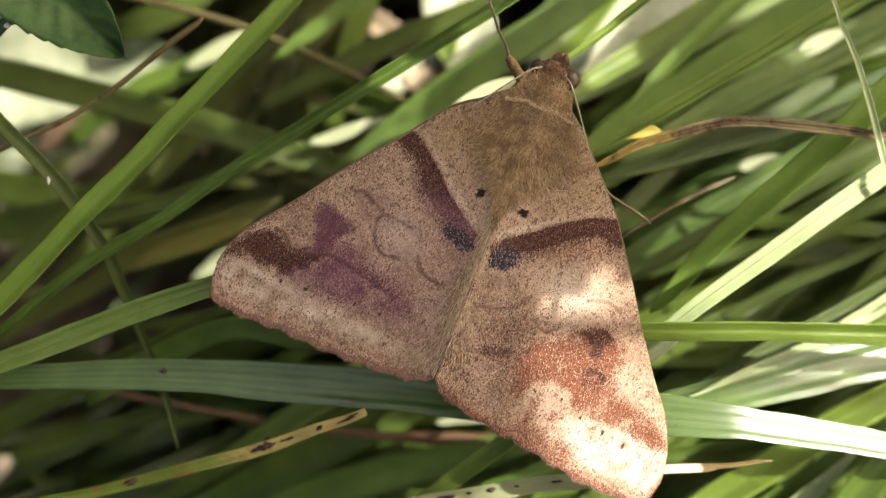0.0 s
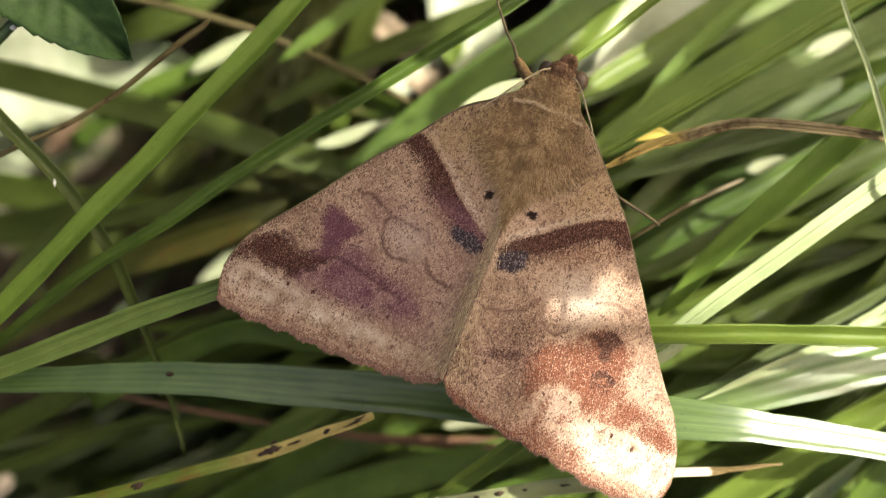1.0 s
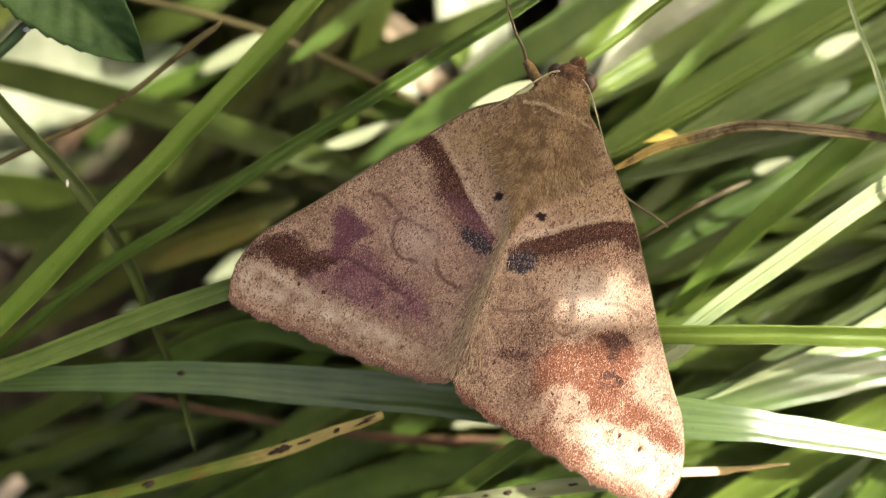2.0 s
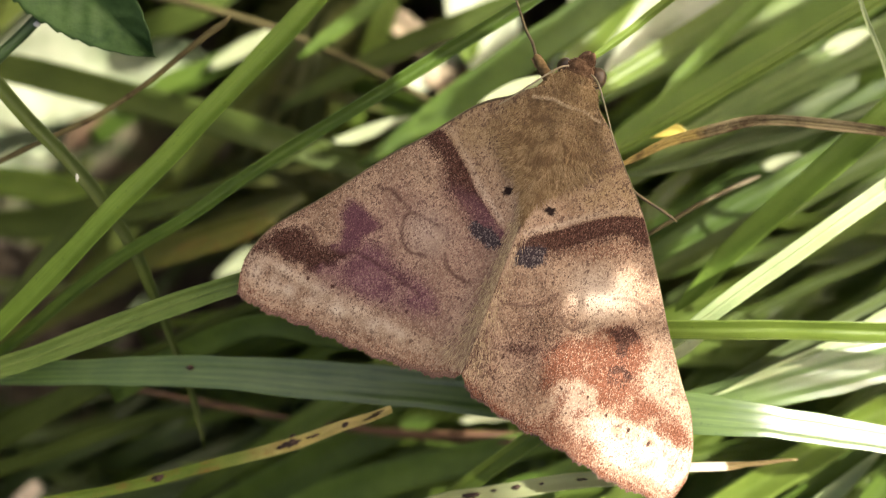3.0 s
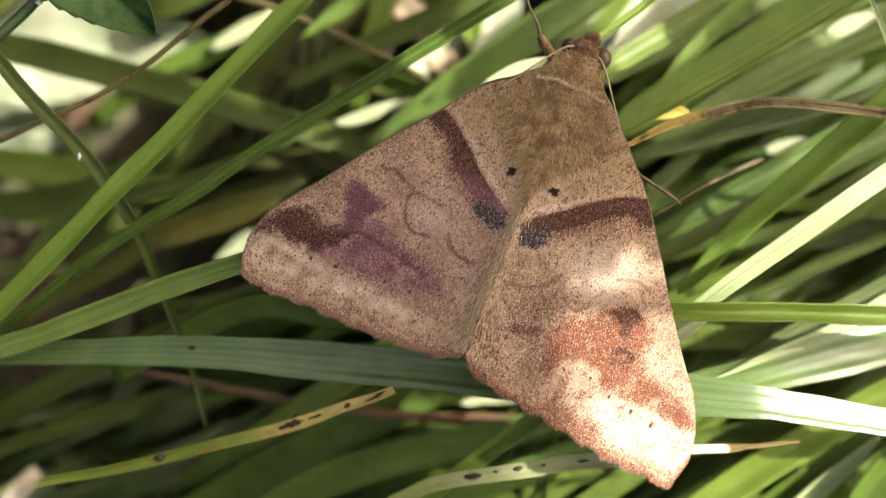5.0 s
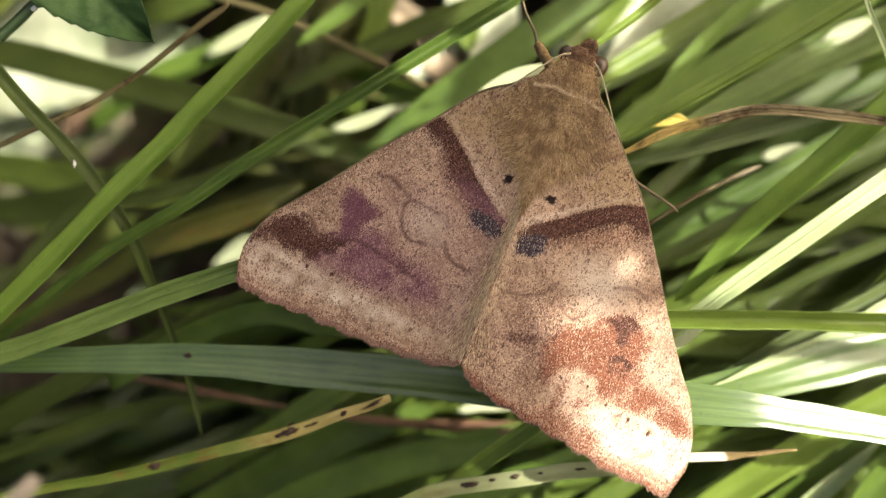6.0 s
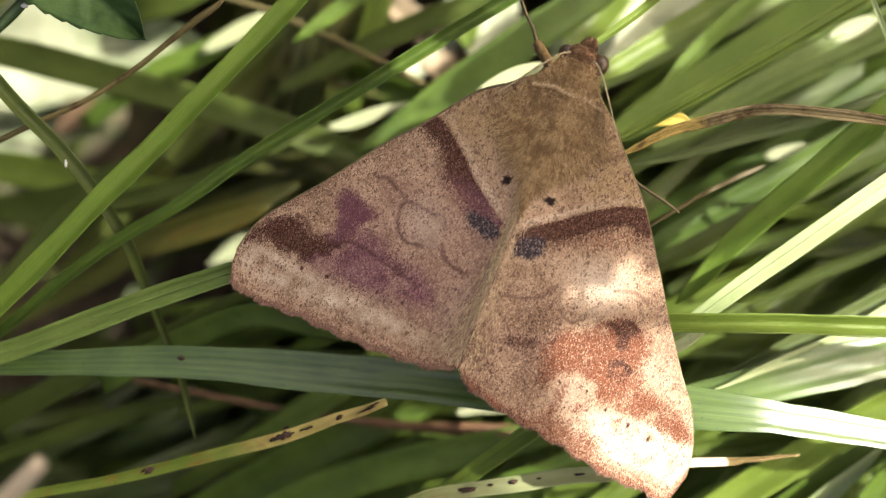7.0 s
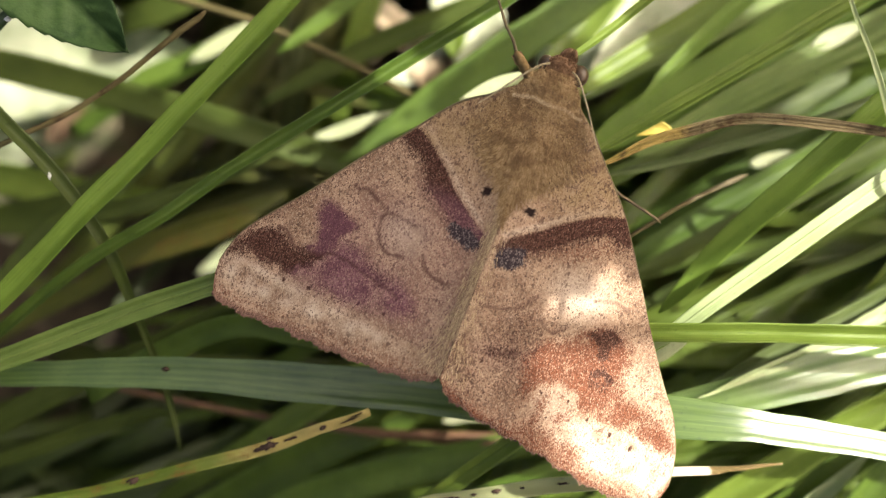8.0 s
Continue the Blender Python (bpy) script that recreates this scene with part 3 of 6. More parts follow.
def wing_marks(x, y, side):
    """The pattern of a forewing: (dark, slate, pale, plum) and (thin lines, rust, warm base, spot). Sunlight on side 1
    is painted into rust and pale, a purple sheen on side -1 into plum.
    """
    def cloud(scale, seed):
        return np.array([noise.noise((a * scale, b * scale, seed + 3.0 * side)) for a, b in zip(x, y)])
    slow, mid, quick = cloud(0.45, 2.0), cloud(1.2, 4.0), cloud(4.0, 9.0)
    wob = mid * 0.25 + quick * 0.14
    xw, yw = x + wob * 0.6 + quick * 0.1, y + wob
    costa = far_from(x, y, COSTA[side])
    margin = y - np.interp(x, [p[0] for p in OUTER[side]], [p[1] for p in OUTER[side]])
    rim = [(7.2, -7.1), (6.2, -7.2), (5.2, -7.95), (4.2, -8.75), (3.2, -9.75), (2.2, -10.45), (1.2, -11.15)] if side < 0 else [(0.5, -11.2), (1.2, -10.65), (2.4, -9.85), (3.5, -8.95), (4.7, -8.15), (5.6, -7.65), (7.1, -7.2)]
    outwards = fade(far_from(x, y, rim), 0.8, 2.1)
    if side < 0:
        cross = [(7.1, -7.4), (6.3, -7.6), (5.3, -8.3), (4.3, -9.1), (3.3, -10.1), (2.3, -10.8), (1.3, -11.5), (0.6, -11.8), (0.3, -12.3), (0.6, -12.8), (1.3, -13.0), (2.5, -12.4), (3.2, -11.8), (4.2, -11.2), (5.0, -10.8), (5.3, -9.8), (5.8, -9.1), (6.7, -8.7), (7.5, -8.5)]
        band = np.maximum(inside(x + quick * 0.1, y + quick * 0.12, cross, 0.14) * (1 - 0.22 * outwards), 0.62 * inside(xw - 0.35, yw + 0.5, cross, 0.75))
        dark = band * (0.95 - 0.3 * fade(-y, 10.0, 12.0))
        dark = np.maximum(dark, 0.4 * blot(xw, yw, 4.9, -10.9, 0.4, 0.9))
        kidney = inside(xw, yw, [(10.5, -14.3), (10.1, -14.2), (9.2, -14.5), (7.9, -14.8), (8.2, -15.4), (8.7, -16.1), (8.9, -17.2), (10.1, -17.8), (10.1, -17.0), (10.2, -16.0), (10.7, -15.4)], 0.42)
        apex = inside(xw, yw, [(15.4, -20.8), (15.0, -19.5), (14.2, -18.3), (13.2, -17.6), (12.6, -17.4), (12.0, -17.6), (11.4, -18.0), (10.7, -17.9), (10.0, -17.3), (8.8, -17.0), (9.4, -17.9), (10.1, -19.0), (11.1, -19.8), (12.2, -20.0), (13.1, -19.9), (14.0, -20.0), (14.7, -20.3)], 0.6)
        streak = along(xw, yw, [(10.3, -17.8), (8.9, -17.2), (7.7, -17.2), (6.4, -17.3), (5.2, -17.4), (4.0, -17.7)], 0.35, 0.3)
        haze = inside(xw, yw, [(11.2, -19.6), (9.5, -17.8), (8.6, -16.0), (7.4, -15.8), (6.2, -16.4), (4.3, -16.6), (2.8, -17.4), (2.6, -18.6), (4.1, -19.2), (5.9, -19.6), (8.0, -19.6), (9.8, -20.0)], 0.9)
        dark = np.maximum.reduce([dark, 0.82 * kidney, (0.95 + 0.4 * mid) * apex, 0.85 * streak, (0.48 + 0.4 * mid) * haze])
        dark = np.maximum(dark, 0.55 * blot(xw, yw, 7.4, -21.8, 0.5, 1.0, 0.6))
        dark = np.maximum(dark, 0.34 * fade(-costa, -1.7, -0.1) * fade(-y, 7.5, 9.5))
        dark = np.maximum(dark, 0.38 * blot(xw, yw, 11.9, -16.8, 0.7, 0.8))
        # where the purple sheen is painted over this wing's marks
        plum = np.maximum.reduce([1.0 * kidney, 0.95 * streak, (0.95 + 0.5 * slow) * haze, 0.75 * band * fade(-y, 8.5, 11.5), 0.5 * apex * fade(-x, -11.5, -9.5)])
        plum = np.maximum(plum, 0.3 * fade(-y, 10.5, 13.0) * fade(y, -20.5, -19.0) * fade(-x, -10.0, -7.5))
        slate = inside(xw, yw, [(2.9, -12.5), (2.4, -11.9), (1.6, -11.8), (0.6, -12.5), (0.9, -13.0), (1.8, -13.1)], 0.3)
        lines = [([(9.1, -12.6), (8.3, -12.4), (7.8, -12.6), (7.3, -12.8), (6.6, -13.2), (6.8, -13.9), (6.7, -14.6), (6.3, -15.3), (5.6, -15.6), (4.8, -15.3)], 0.95), ([(6.5, -13.2), (5.5, -13.1), (4.6, -13.2)], 0.8), ([(3.6, -14.7), (3.2, -15.4), (2.4, -15.6), (1.5, -15.6)], 0.95), ([(12.7, -17.3), (12.1, -17.3), (11.7, -17.6), (11.4, -18.0), (10.8, -18.0)], 0.9), ([(4.4, -4.5), (4.2, -5.2), (3.7, -5.4)], 0.6), ([(10.3, -17.9), (8.9, -17.3), (7.7, -17.2), (6.4, -17.5), (5.2, -17.5), (4.2, -17.8)], 0.7), ([(8.6, -12.0), (8.2, -11.2), (7.4, -10.4)], 0.4), ([(8.0, -12.6), (7.5, -12.75)], 0.9)]
        dashes, spot_at = ((11.2, -20.3), (9.5, -20.0), (7.9, -19.7), (6.3, -19.3), (4.6, -19.1)), (1.45, -9.37)
        rusty, rust_edge = 0.35 * blot(xw, yw, 11.8, -18.6, 1.2, 0.9, 0.7), 0.55
        pale = (0.26 + 0.5 * mid) * fade(-y, 19.6, 20.8) * fade(margin, 0.9, 1.8) + 0.35 * blot(x, y, 5.2, -14.0, 1.2, 1.2)
    else:
        cross = [(0.1, -12.1), (0.5, -11.6), (1.2, -11.0), (2.4, -10.2), (3.5, -9.3), (4.7, -8.5), (5.6, -8.0), (7.2, -7.5), (8.0, -9.2), (7.1, -9.1), (6.2, -8.9), (5.6, -9.3), (4.5, -10.0), (3.4, -10.9), (2.7, -11.4), (0.6, -12.4)]
        band = np.maximum(inside(x + quick * 0.1, y + quick * 0.12, cross, 0.14) * (1 - 0.12 * outwards), 0.6 * inside(xw - 0.15, yw + 0.5, cross, 0.65))
        dark = band * (0.98 - 0.25 * fade(-x, -2.2, -1.0))
        dark = np.maximum(dark, 0.3 * blot(xw, yw, 7.2, -9.8, 0.6, 0.8))
        below = inside(xw, yw, [(2.4, -11.2), (4.5, -9.8), (7.4, -8.5), (8.1, -9.3), (6.7, -10.6), (4.8, -11.5), (3.0, -11.7)], 0.8)
        mark = inside(xw, yw, [(7.3, -15.0), (7.8, -14.5), (8.8, -14.2), (9.5, -14.7), (9.0, -15.2), (9.0, -16.0), (8.6, -16.0), (8.1, -15.3)], 0.45)
        ring = fade(-np.abs(np.hypot(xw - 9.1, (yw + 17.3) * 1.1) - 0.5), -0.5, -0.1) * (0.6 + 0.4 * fade(y, -17.6, -17.0))
        link = along(xw, yw, [(8.5, -15.2), (9.1, -16.5), (8.9, -17.0)], 0.3, 0.4)
        shade = inside(xw, yw, [(1.0, -18.1), (2.2, -17.3), (3.7, -16.9), (4.3, -17.5), (4.1, -18.8), (3.3, -18.7), (2.2, -19.1)], 0.7)
        # the inner part of this wing is also darkened to paint its shade
        dark = np.maximum.reduce([dark, 1.0 * mark, 0.85 * ring, 0.6 * link, (0.55 + 0.5 * slow) * shade, (0.34 + 0.3 * slow) * fade(-x, -5.6, -4.6) * fade(-y, 12.5, 15.0), 0.3 * fade(-costa, -1.3, -0.1) * fade(-y, 7.5, 10.0) * fade(y, -17.0, -15.0)])
        # wing creases, their shade drawn as thin dark lines
        dark = np.maximum(dark, 0.85 * along(xw, yw, [(5.2, -18.8), (5.2, -20.4), (5.0, -21.7)], 0.05, 0.09))
        dark = np.maximum(dark, 0.85 * along(xw, yw, [(6.7, -20.7), (6.6, -22.4)], 0.06, 0.1))
        dark = np.maximum(dark, 0.8 * along(xw, yw, [(8.5, -21.3), (8.5, -22.7)], 0.06, 0.1))
        plum = 0.2 * shade
        slate = inside(xw, yw, [(0.3, -12.4), (0.8, -12.0), (1.6, -11.5), (2.1, -11.7), (2.3, -12.4), (1.6, -13.0), (0.7, -13.2)], 0.3)
        lines = [([(0.6, -15.6), (1.7, -15.5), (2.3, -15.3), (3.1, -14.9), (3.4, -14.3), (3.8, -13.8)], 0.7), ([(4.3, -15.2), (4.9, -15.5), (5.4, -15.6), (6.0, -15.0)], 0.65), ([(2.0, -18.3), (3.0, -17.8), (4.0, -17.5), (4.7, -17.0)], 0.55), ([(7.6, -12.7), (8.4, -12.6), (8.9, -12.6)], 0.6), ([(0.1, -20.1), (0.4, -19.2), (0.4, -18.3), (0.6, -17.2)], 0.9), ([(7.0, -12.9), (8.2, -12.6), (9.2, -12.7)], 0.6), ([(2.8, -6.2), (3.5, -6.0), (4.1, -5.5), (4.6, -5.0)], 0.7)]
        dashes, spot_at = ((6.0, -19.3), (7.7, -19.2), (9.2, -19.8), (10.9, -20.2), (2.0, -18.7), (12.4, -20.6)), (1.45, -9.37)
        # the sunlit look of this wing's dark marks, painted as rust
        rusty = inside(xw + 1.2 * mid * 0.3, yw, [(4.2, -18.5), (4.4, -16.8), (5.2, -16.3), (6.7, -15.6), (7.2, -14.8), (8.1, -14.3), (9.1, -14.2), (10.3, -14.6), (10.4, -16.0), (10.4, -16.8), (11.1, -17.9), (12.4, -18.1), (14.0, -18.6), (15.3, -19.9), (14.6, -20.1), (13.1, -19.8), (11.9, -19.7), (10.2, -19.4), (8.8, -19.5), (8.0, -18.8), (7.0, -18.2), (5.7, -18.7), (5.1, -19.9)], 0.75)
        rusty = np.maximum.reduce([rusty * (0.88 + 0.6 * slow + 0.5 * mid), 0.4 * below, (0.08 + 0.3 * mid) * fade(-y, 12.0, 15.0), (0.3 + 0.5 * mid) * fade(-y, 16.0, 17.5) * fade(x, 3.6, 5.2) * fade(-x, -9.5, -7.5)])
        rusty = np.maximum(rusty, 0.55 * fade(-margin, -2.6, -0.8) * fade(x, 4.5, 6.0) * fade(-x, -11.0, -9.0))
        rust_edge = 0.75
        # pale scales, strengthened towards the tip to paint bright sun
        pale = (0.5 + 0.9 * mid) * fade(-y, 19.4, 20.4) * fade(margin, 0.7, 1.5) * fade(x, 6.0, 11.0) + 0.2 * blot(xw, yw, 6.6, -19.6, 1.2, 1.0) + 0.5 * blot(x, y, 6.0, -13.0, 1.6, 1.4, 0.8) + (0.22 + 0.4 * mid) * blot(xw, yw, 11.3, -16.6, 0.9, 1.1)
    for cx, cy in dashes:
        dark = np.maximum(dark, 0.95 * blot(x + quick * 0.1, y, cx, cy, 0.09, 0.06, 1.9))
    inner = along(x, y, rim, 0.22, 0.22)
    pale = np.clip(np.maximum(pale, 0.45 * inner) * (1 - dark), 0, 1)
    line = np.zeros(len(x))
    for path, strength in lines:
        line = np.maximum(line, strength * along(x + 0.6 * wob, y + 0.6 * wob, path, 0.19, 0.11))
    rust = rust_edge * fade(-margin, -0.8, -0.1) + 0.35 * fade(-np.abs(margin - 0.75 - 1.2 * wob), -0.25, -0.04)
    rust = np.clip(np.maximum(rust, 1.1 * rusty), 0, 1)
    warm = fade(y, -10.5, -6.5) * fade(-x, -9.0, -5.0) * (0.85 + 0.5 * mid)
    spot = inside(x + quick * 0.16, y + cloud(7.0, 1.0) * 0.12, [(spot_at[0] + 0.32 * math.cos(a), spot_at[1] + 0.32 * math.sin(a)) for a in (0, 0.9, 1.8, 2.7, 3.6, 4.5, 5.4)], 0.06)
    return np.stack([np.clip(dark, 0, 1), slate, pale, np.clip(plum, 0, 1)], 1), np.stack([line, rust, warm, spot], 1)


def wing_height(x, y):
    """How the wing bows: highest along the body, sinking to the leading edge, with low folds along its veins."""
    fold = np.sin(np.arctan2(x, -y) * 34.0) * np.clip((-y - 9) / 14, 0, 1)
    return 0.95 - 0.085 * x + 0.2 * np.exp(-(x / 1.4) ** 2) + 0.14 * np.exp(-(x / 0.4) ** 2) * np.clip((-y - 8.5) / 3, 0, 1) - 0.10 * np.sin((y + 12) * 0.45) - 0.0045 * x * x + 0.03 * np.sin(x * 1.3 + y * 0.6) + 0.03 * fold


def wing_place(x, y, side):
    """The one wing is spread a little further forward than the other."""
    return (x * 1.025, y * 1.012) if side > 0 else (-x, y / (1 + 0.1 * x / 15))


def make_wing(parent, side):
    hem, brim = COSTA[side], OUTER[side]
    wide = hem[-1][0]
    cols = wide * np.sin(np.linspace(0, math.pi / 2, 170)) ** 1.15
    rows = np.linspace(0, 1, 210)
    hi = np.interp(cols, [p[0] for p in hem], [p[1] for p in hem])
    lo = np.interp(cols, [p[0] for p in brim], [p[1] for p in brim])
    lo = lo + 0.09 * np.sin(cols * 3.4 + side) * fade(cols, 0.4, 1.0) * fade(-cols, -15.0, -13.5)
    lo[-1] = hi[-1]
    x = np.repeat(cols, len(rows))
    y = (hi[:, None] + (lo - hi)[:, None] * rows).ravel()
    marks, lines = wing_marks(x, y, side)
    px, py = wing_place(x, y, side)
    z = wing_height(x, y) + (0.06 if side > 0 else 0.0)
    n, m = len(cols), len(rows)
    top = np.stack([px, py, z], 1)
    low = top - (0, 0, 0.09)
    quads = [(i * m + j, (i + 1) * m + j, (i + 1) * m + j + 1, i * m + j + 1) for i in range(n - 1) for j in range(m - 1)]
    k = n * m
    ring = [i * m for i in range(n)] + [(n - 1) * m + j for j in range(1, m)] + [i * m + m - 1 for i in range(n - 2, -1, -1)] + [j for j in range(m - 2, 0, -1)]
    rim = [(a, a + k, b + k, b) for a, b in zip(ring, ring[1:] + ring[:1])]
    faces = quads + [tuple(i + k for i in q[::-1]) for q in quads] + rim
    if side > 0:
        faces = [f[::-1] for f in faces]
    me = mesh_from("forewing", np.vstack([top, low]) * MM, faces, WING)
    for name, data in (("marks", marks), ("lines", lines)):
        layer = me.color_attributes.new(name, "FLOAT_COLOR", "POINT")
        layer.data.foreach_set("color", np.vstack([data, data]).astype(np.float32).ravel())
    wing = part("forewing", me, parent, "tan forewing with a dark cross band, sunlit rust tone painted near the tip" if side > 0 else "tan forewing with a dark cross band and a painted plum sheen")
    rng = np.random.default_rng(11 + side)
    # fringe of scales on the outer edge, in loose tufts
    s = rng.uniform(0.3, 15.1, 9000)
    oy = np.interp(s, [p[0] for p in brim], [p[1] for p in brim]) + 0.09 * np.sin(s * 3.4 + side) * fade(-s, -15.0, -13.5)
    oy += rng.uniform(0, 0.3, len(s))
    ax, ay = wing_place(s, oy, side)
    root = np.stack([ax, ay, wing_height(s, oy) + rng.uniform(-0.06, 0.05, len(s))], 1)
    lean = 0.25 * np.sin(s * 9.0) + 0.15 * np.sin(s * 23.0)
    way = np.stack([side * (0.15 + 0.03 * s) + lean + rng.normal(0, 0.2, len(s)), -np.ones(len(s)), rng.normal(-0.05, 0.15, len(s))], 1)
    v, f = bristles(root, way, rng.uniform(0.08, 0.24, len(s)) * (1 + 0.3 * np.sin(s * 13.0)), rng.uniform(0.025, 0.05, len(s)))
    part("fringe", mesh_from("fringe", v, f, RUST_HAIR), wing, "rust-brown hair fringe")
    # fine leading edge
    edge = [(*wing_place(a, b, side), float(wing_height(np.array(a), np.array(b))), 0.17 - 0.006 * a) for a, b in hem[2:]]
    v, f, t = tube(edge, 8, 0.3)
    part("leading_edge", mesh_from("leading_edge", v, f, LIMB), wing, "pale brown leading edge")
    # fine hair where the wings meet, spreading towards the hind end
    q = rng.uniform(-20.5, -8.0, 1300)
    spread = np.interp(-q, (8, 12, 17, 21), (0.25, 0.3, 0.45, 0.9))
    u = np.abs(rng.normal(0, 1, len(q))) * spread
    ax, ay = wing_place(u, q, side)
    root = np.stack([ax, ay, wing_height(u, q) + 0.015], 1)
    way = np.stack([side * (0.25 * u + rng.normal(0.0, 0.16, len(q))), -np.ones(len(q)), rng.uniform(-0.01, 0.05, len(q))], 1)
    v, f = bristles(root, way, rng.uniform(0.25, 0.75, len(q)), rng.uniform(0.018, 0.032, len(q)))
    part("inner_hair", mesh_from("inner_hair", v, f, PALE_HAIR), wing, "pale hair along the inner edge")


def dome(cx, cy, cz, rx, ry, rz, nu=48, nv=24, lumps=0.04, tilt=0.0):
    verts, faces = [], []
    for i in range(nv + 1):
        for j in range(nu):
            a, b = math.pi * i / nv, 2 * math.pi * j / nu
            p = Vector((math.sin(a) * math.cos(b), math.sin(a) * math.sin(b), math.cos(a)))
            r = 1 + lumps * noise.noise(p * 3 + Vector((cx, cy, 0)))
            verts.append(Vector((cx + rx * p.x * r, cy + ry * p.y * r, cz + rz * p.z * r + tilt * p.y)) * MM)
    for i in range(nv):
        for j in range(nu):
            k = (j + 1) % nu
            faces.append((i * nu + j, (i + 1) * nu + j, (i + 1) * nu + k, i * nu + k))
    return verts, faces


def make_moth():
    moth = tagged(new("moth"), "resting tan and brown moth with dark banded wings on grass", "moth")
    for side in (-1, 1):
        make_wing(moth, side)
    rng = np.random.default_rng(4)
    v, f = dome(0, -4.1, -0.25, 2.35, 3.6, 1.25, lumps=0.05)
    thorax = part("thorax", mesh_from("thorax", v, f, FUR), moth, "furry brown thorax")
    # short plush in front, longer tufts that part to both sides behind
    n = 52000
    hx, hy = rng.uniform(-4.6, 4.6, n), -1.0 - 9.8 * rng.uniform(0, 1, n) ** 1.05
    edge = np.interp(hy, (-10.8, -9.6, -8.6, -7.2, -5.5, -3.5, -1.6, -0.9), (0.15, 0.4, 1.0, 2.3, 3.3, 3.2, 2.1, 1.5))
    keep = np.abs(hx) < edge * (0.55 + 0.75 * rng.uniform(0, 1, n) ** 1.6)
    keep &= ~((np.abs(hx) > np.interp(hy, (-5.0, -3.6, -2.2, -0.9), (3.6, 2.9, 1.8, 1.4))) & (hy > -5.0))
    hx, hy = hx[keep], hy[keep]
    n = len(hx)
    hz = -0.25 + 1.3 * np.sqrt(np.clip(1 - (hx / 3.1) ** 2 - ((hy + 4.3) / 4.3) ** 2, 0, 1))
    hz = np.maximum(hz, wing_height(np.abs(hx), hy) + np.where(hx > 0, 0.08, 0.02))
    comb = np.array([noise.noise((a * 1.5, b * 0.8, 5.0)) for a, b in zip(hx, hy)])
    swirl = np.array([noise.noise((a * 5.0, b * 2.2, 8.0)) for a, b in zip(hx, hy)])
    back = fade(-hy, 4.2, 7.0)
    way = np.stack([hx * (0.1 + 0.28 * back) + 0.9 * comb + 0.7 * swirl + rng.normal(0, 0.3, n), -np.ones(n) + rng.normal(0, 0.25, n), rng.uniform(0.05, 0.6, n) * (1 - 0.6 * back)], 1)
    length = (0.10 + 0.12 * rng.uniform(0, 1, n)) * (1 - back) + (0.22 + 0.4 * rng.uniform(0, 1, n)) * back
    v, f = bristles(np.stack([hx, hy, hz], 1), way, length, rng.uniform(0.02, 0.038, n), 2)
    part("body_hair", mesh_from("body_hair", v, f, HAIR), thorax, "short brown hair")
    # pale rim of the collar, and the fainter rims of the shoulder plates
    n = 1100
    t = rng.uniform(-1, 1, n)
    cx, cy = t * 2.25 + 0.1, -3.0 - 0.12 * t * t - 0.07 * np.cos(t * 7.0) + rng.normal(0, 0.045, n)
    cz = np.maximum(-0.25 + 1.3 * np.sqrt(np.clip(1 - (cx / 3.1) ** 2 - ((cy + 4.3) / 4.3) ** 2, 0, 1)), wing_height(np.abs(cx), cy))
    v, f = bristles(np.stack([cx, cy, cz + 0.1], 1), np.stack([rng.normal(0, 0.3, n), -np.ones(n), rng.uniform(0.1, 0.5, n)], 1), rng.uniform(0.09, 0.2, n), rng.uniform(0.024, 0.04, n))
    part("collar", mesh_from("collar", v, f, PALE_HAIR), thorax, "pale-rimmed collar of scales")
    v, f = dome(0, -12.5, -0.9, 1.9, 7.4, 1.35)
    part("abdomen", mesh_from("abdomen", v, f, FUR), moth, "brown abdomen under the wings")
    v, f = dome(0.1, -0.75, 0.0, 1.05, 0.95, 0.95, lumps=0.08)
    head = part("head", mesh_from("head", v, f, UMBER), moth, "small brown furry head")
    n = 1500
    d = rng.normal(size=(n, 3))
    d[:, 2] = np.abs(d[:, 2])
    d /= np.linalg.norm(d, axis=1, keepdims=True)
    v, f = bristles(np.array((0.1, -0.75, 0.0)) + d * (1.02, 0.92, 0.92), d * 0.5 + (0, 0.1, 0.15) + rng.normal(0, 0.25, (n, 3)), rng.uniform(0.06, 0.18, n), rng.uniform(0.03, 0.055, n))
    n2 = 900
    e = rng.normal(size=(n2, 3))
    e[:, 2] = np.abs(e[:, 2])
    e /= np.linalg.norm(e, axis=1, keepdims=True)
    v2, f2 = bristles(np.array((0.25, 0.15, -0.1)) + e * (0.5, 0.6, 0.4), e * 0.5 + (0, 0.5, 0.1) + rng.normal(0, 0.2, (n2, 3)), rng.uniform(0.06, 0.15, n2), rng.uniform(0.03, 0.055, n2), 5)
    f = f + [tuple(i + len(v) for i in q) for q in f2]
    v = v + v2
    part("head_hair", mesh_from("head_hair", v, f, UMBER_HAIR), head, "brown head scales")
    for side in (-1, 1):
        v, f = dome(side * 1.08 + 0.14, -0.6, -0.1, *((0.6, 0.7, 0.66) if side > 0 else (0.5, 0.55, 0.55)), 32, 20, 0.0)
        part("compound_eye", mesh_from("compound_eye", v, f, EYE), head, "dark shiny compound eye")
        v, f, t = tube([(side * 0.3 + 0.1, -0.1, -0.3, 0.55), (side * 0.24 + 0.2, 0.25, -0.1, 0.6), (side * 0.18 + 0.28, 0.5, 0.05, 0.5), (side * 0.14 + 0.32, 0.68, 0.15, 0.32), (side * 0.1 + 0.33, 0.76, 0.2, 0.1)], 12, 0.12, 0.05)
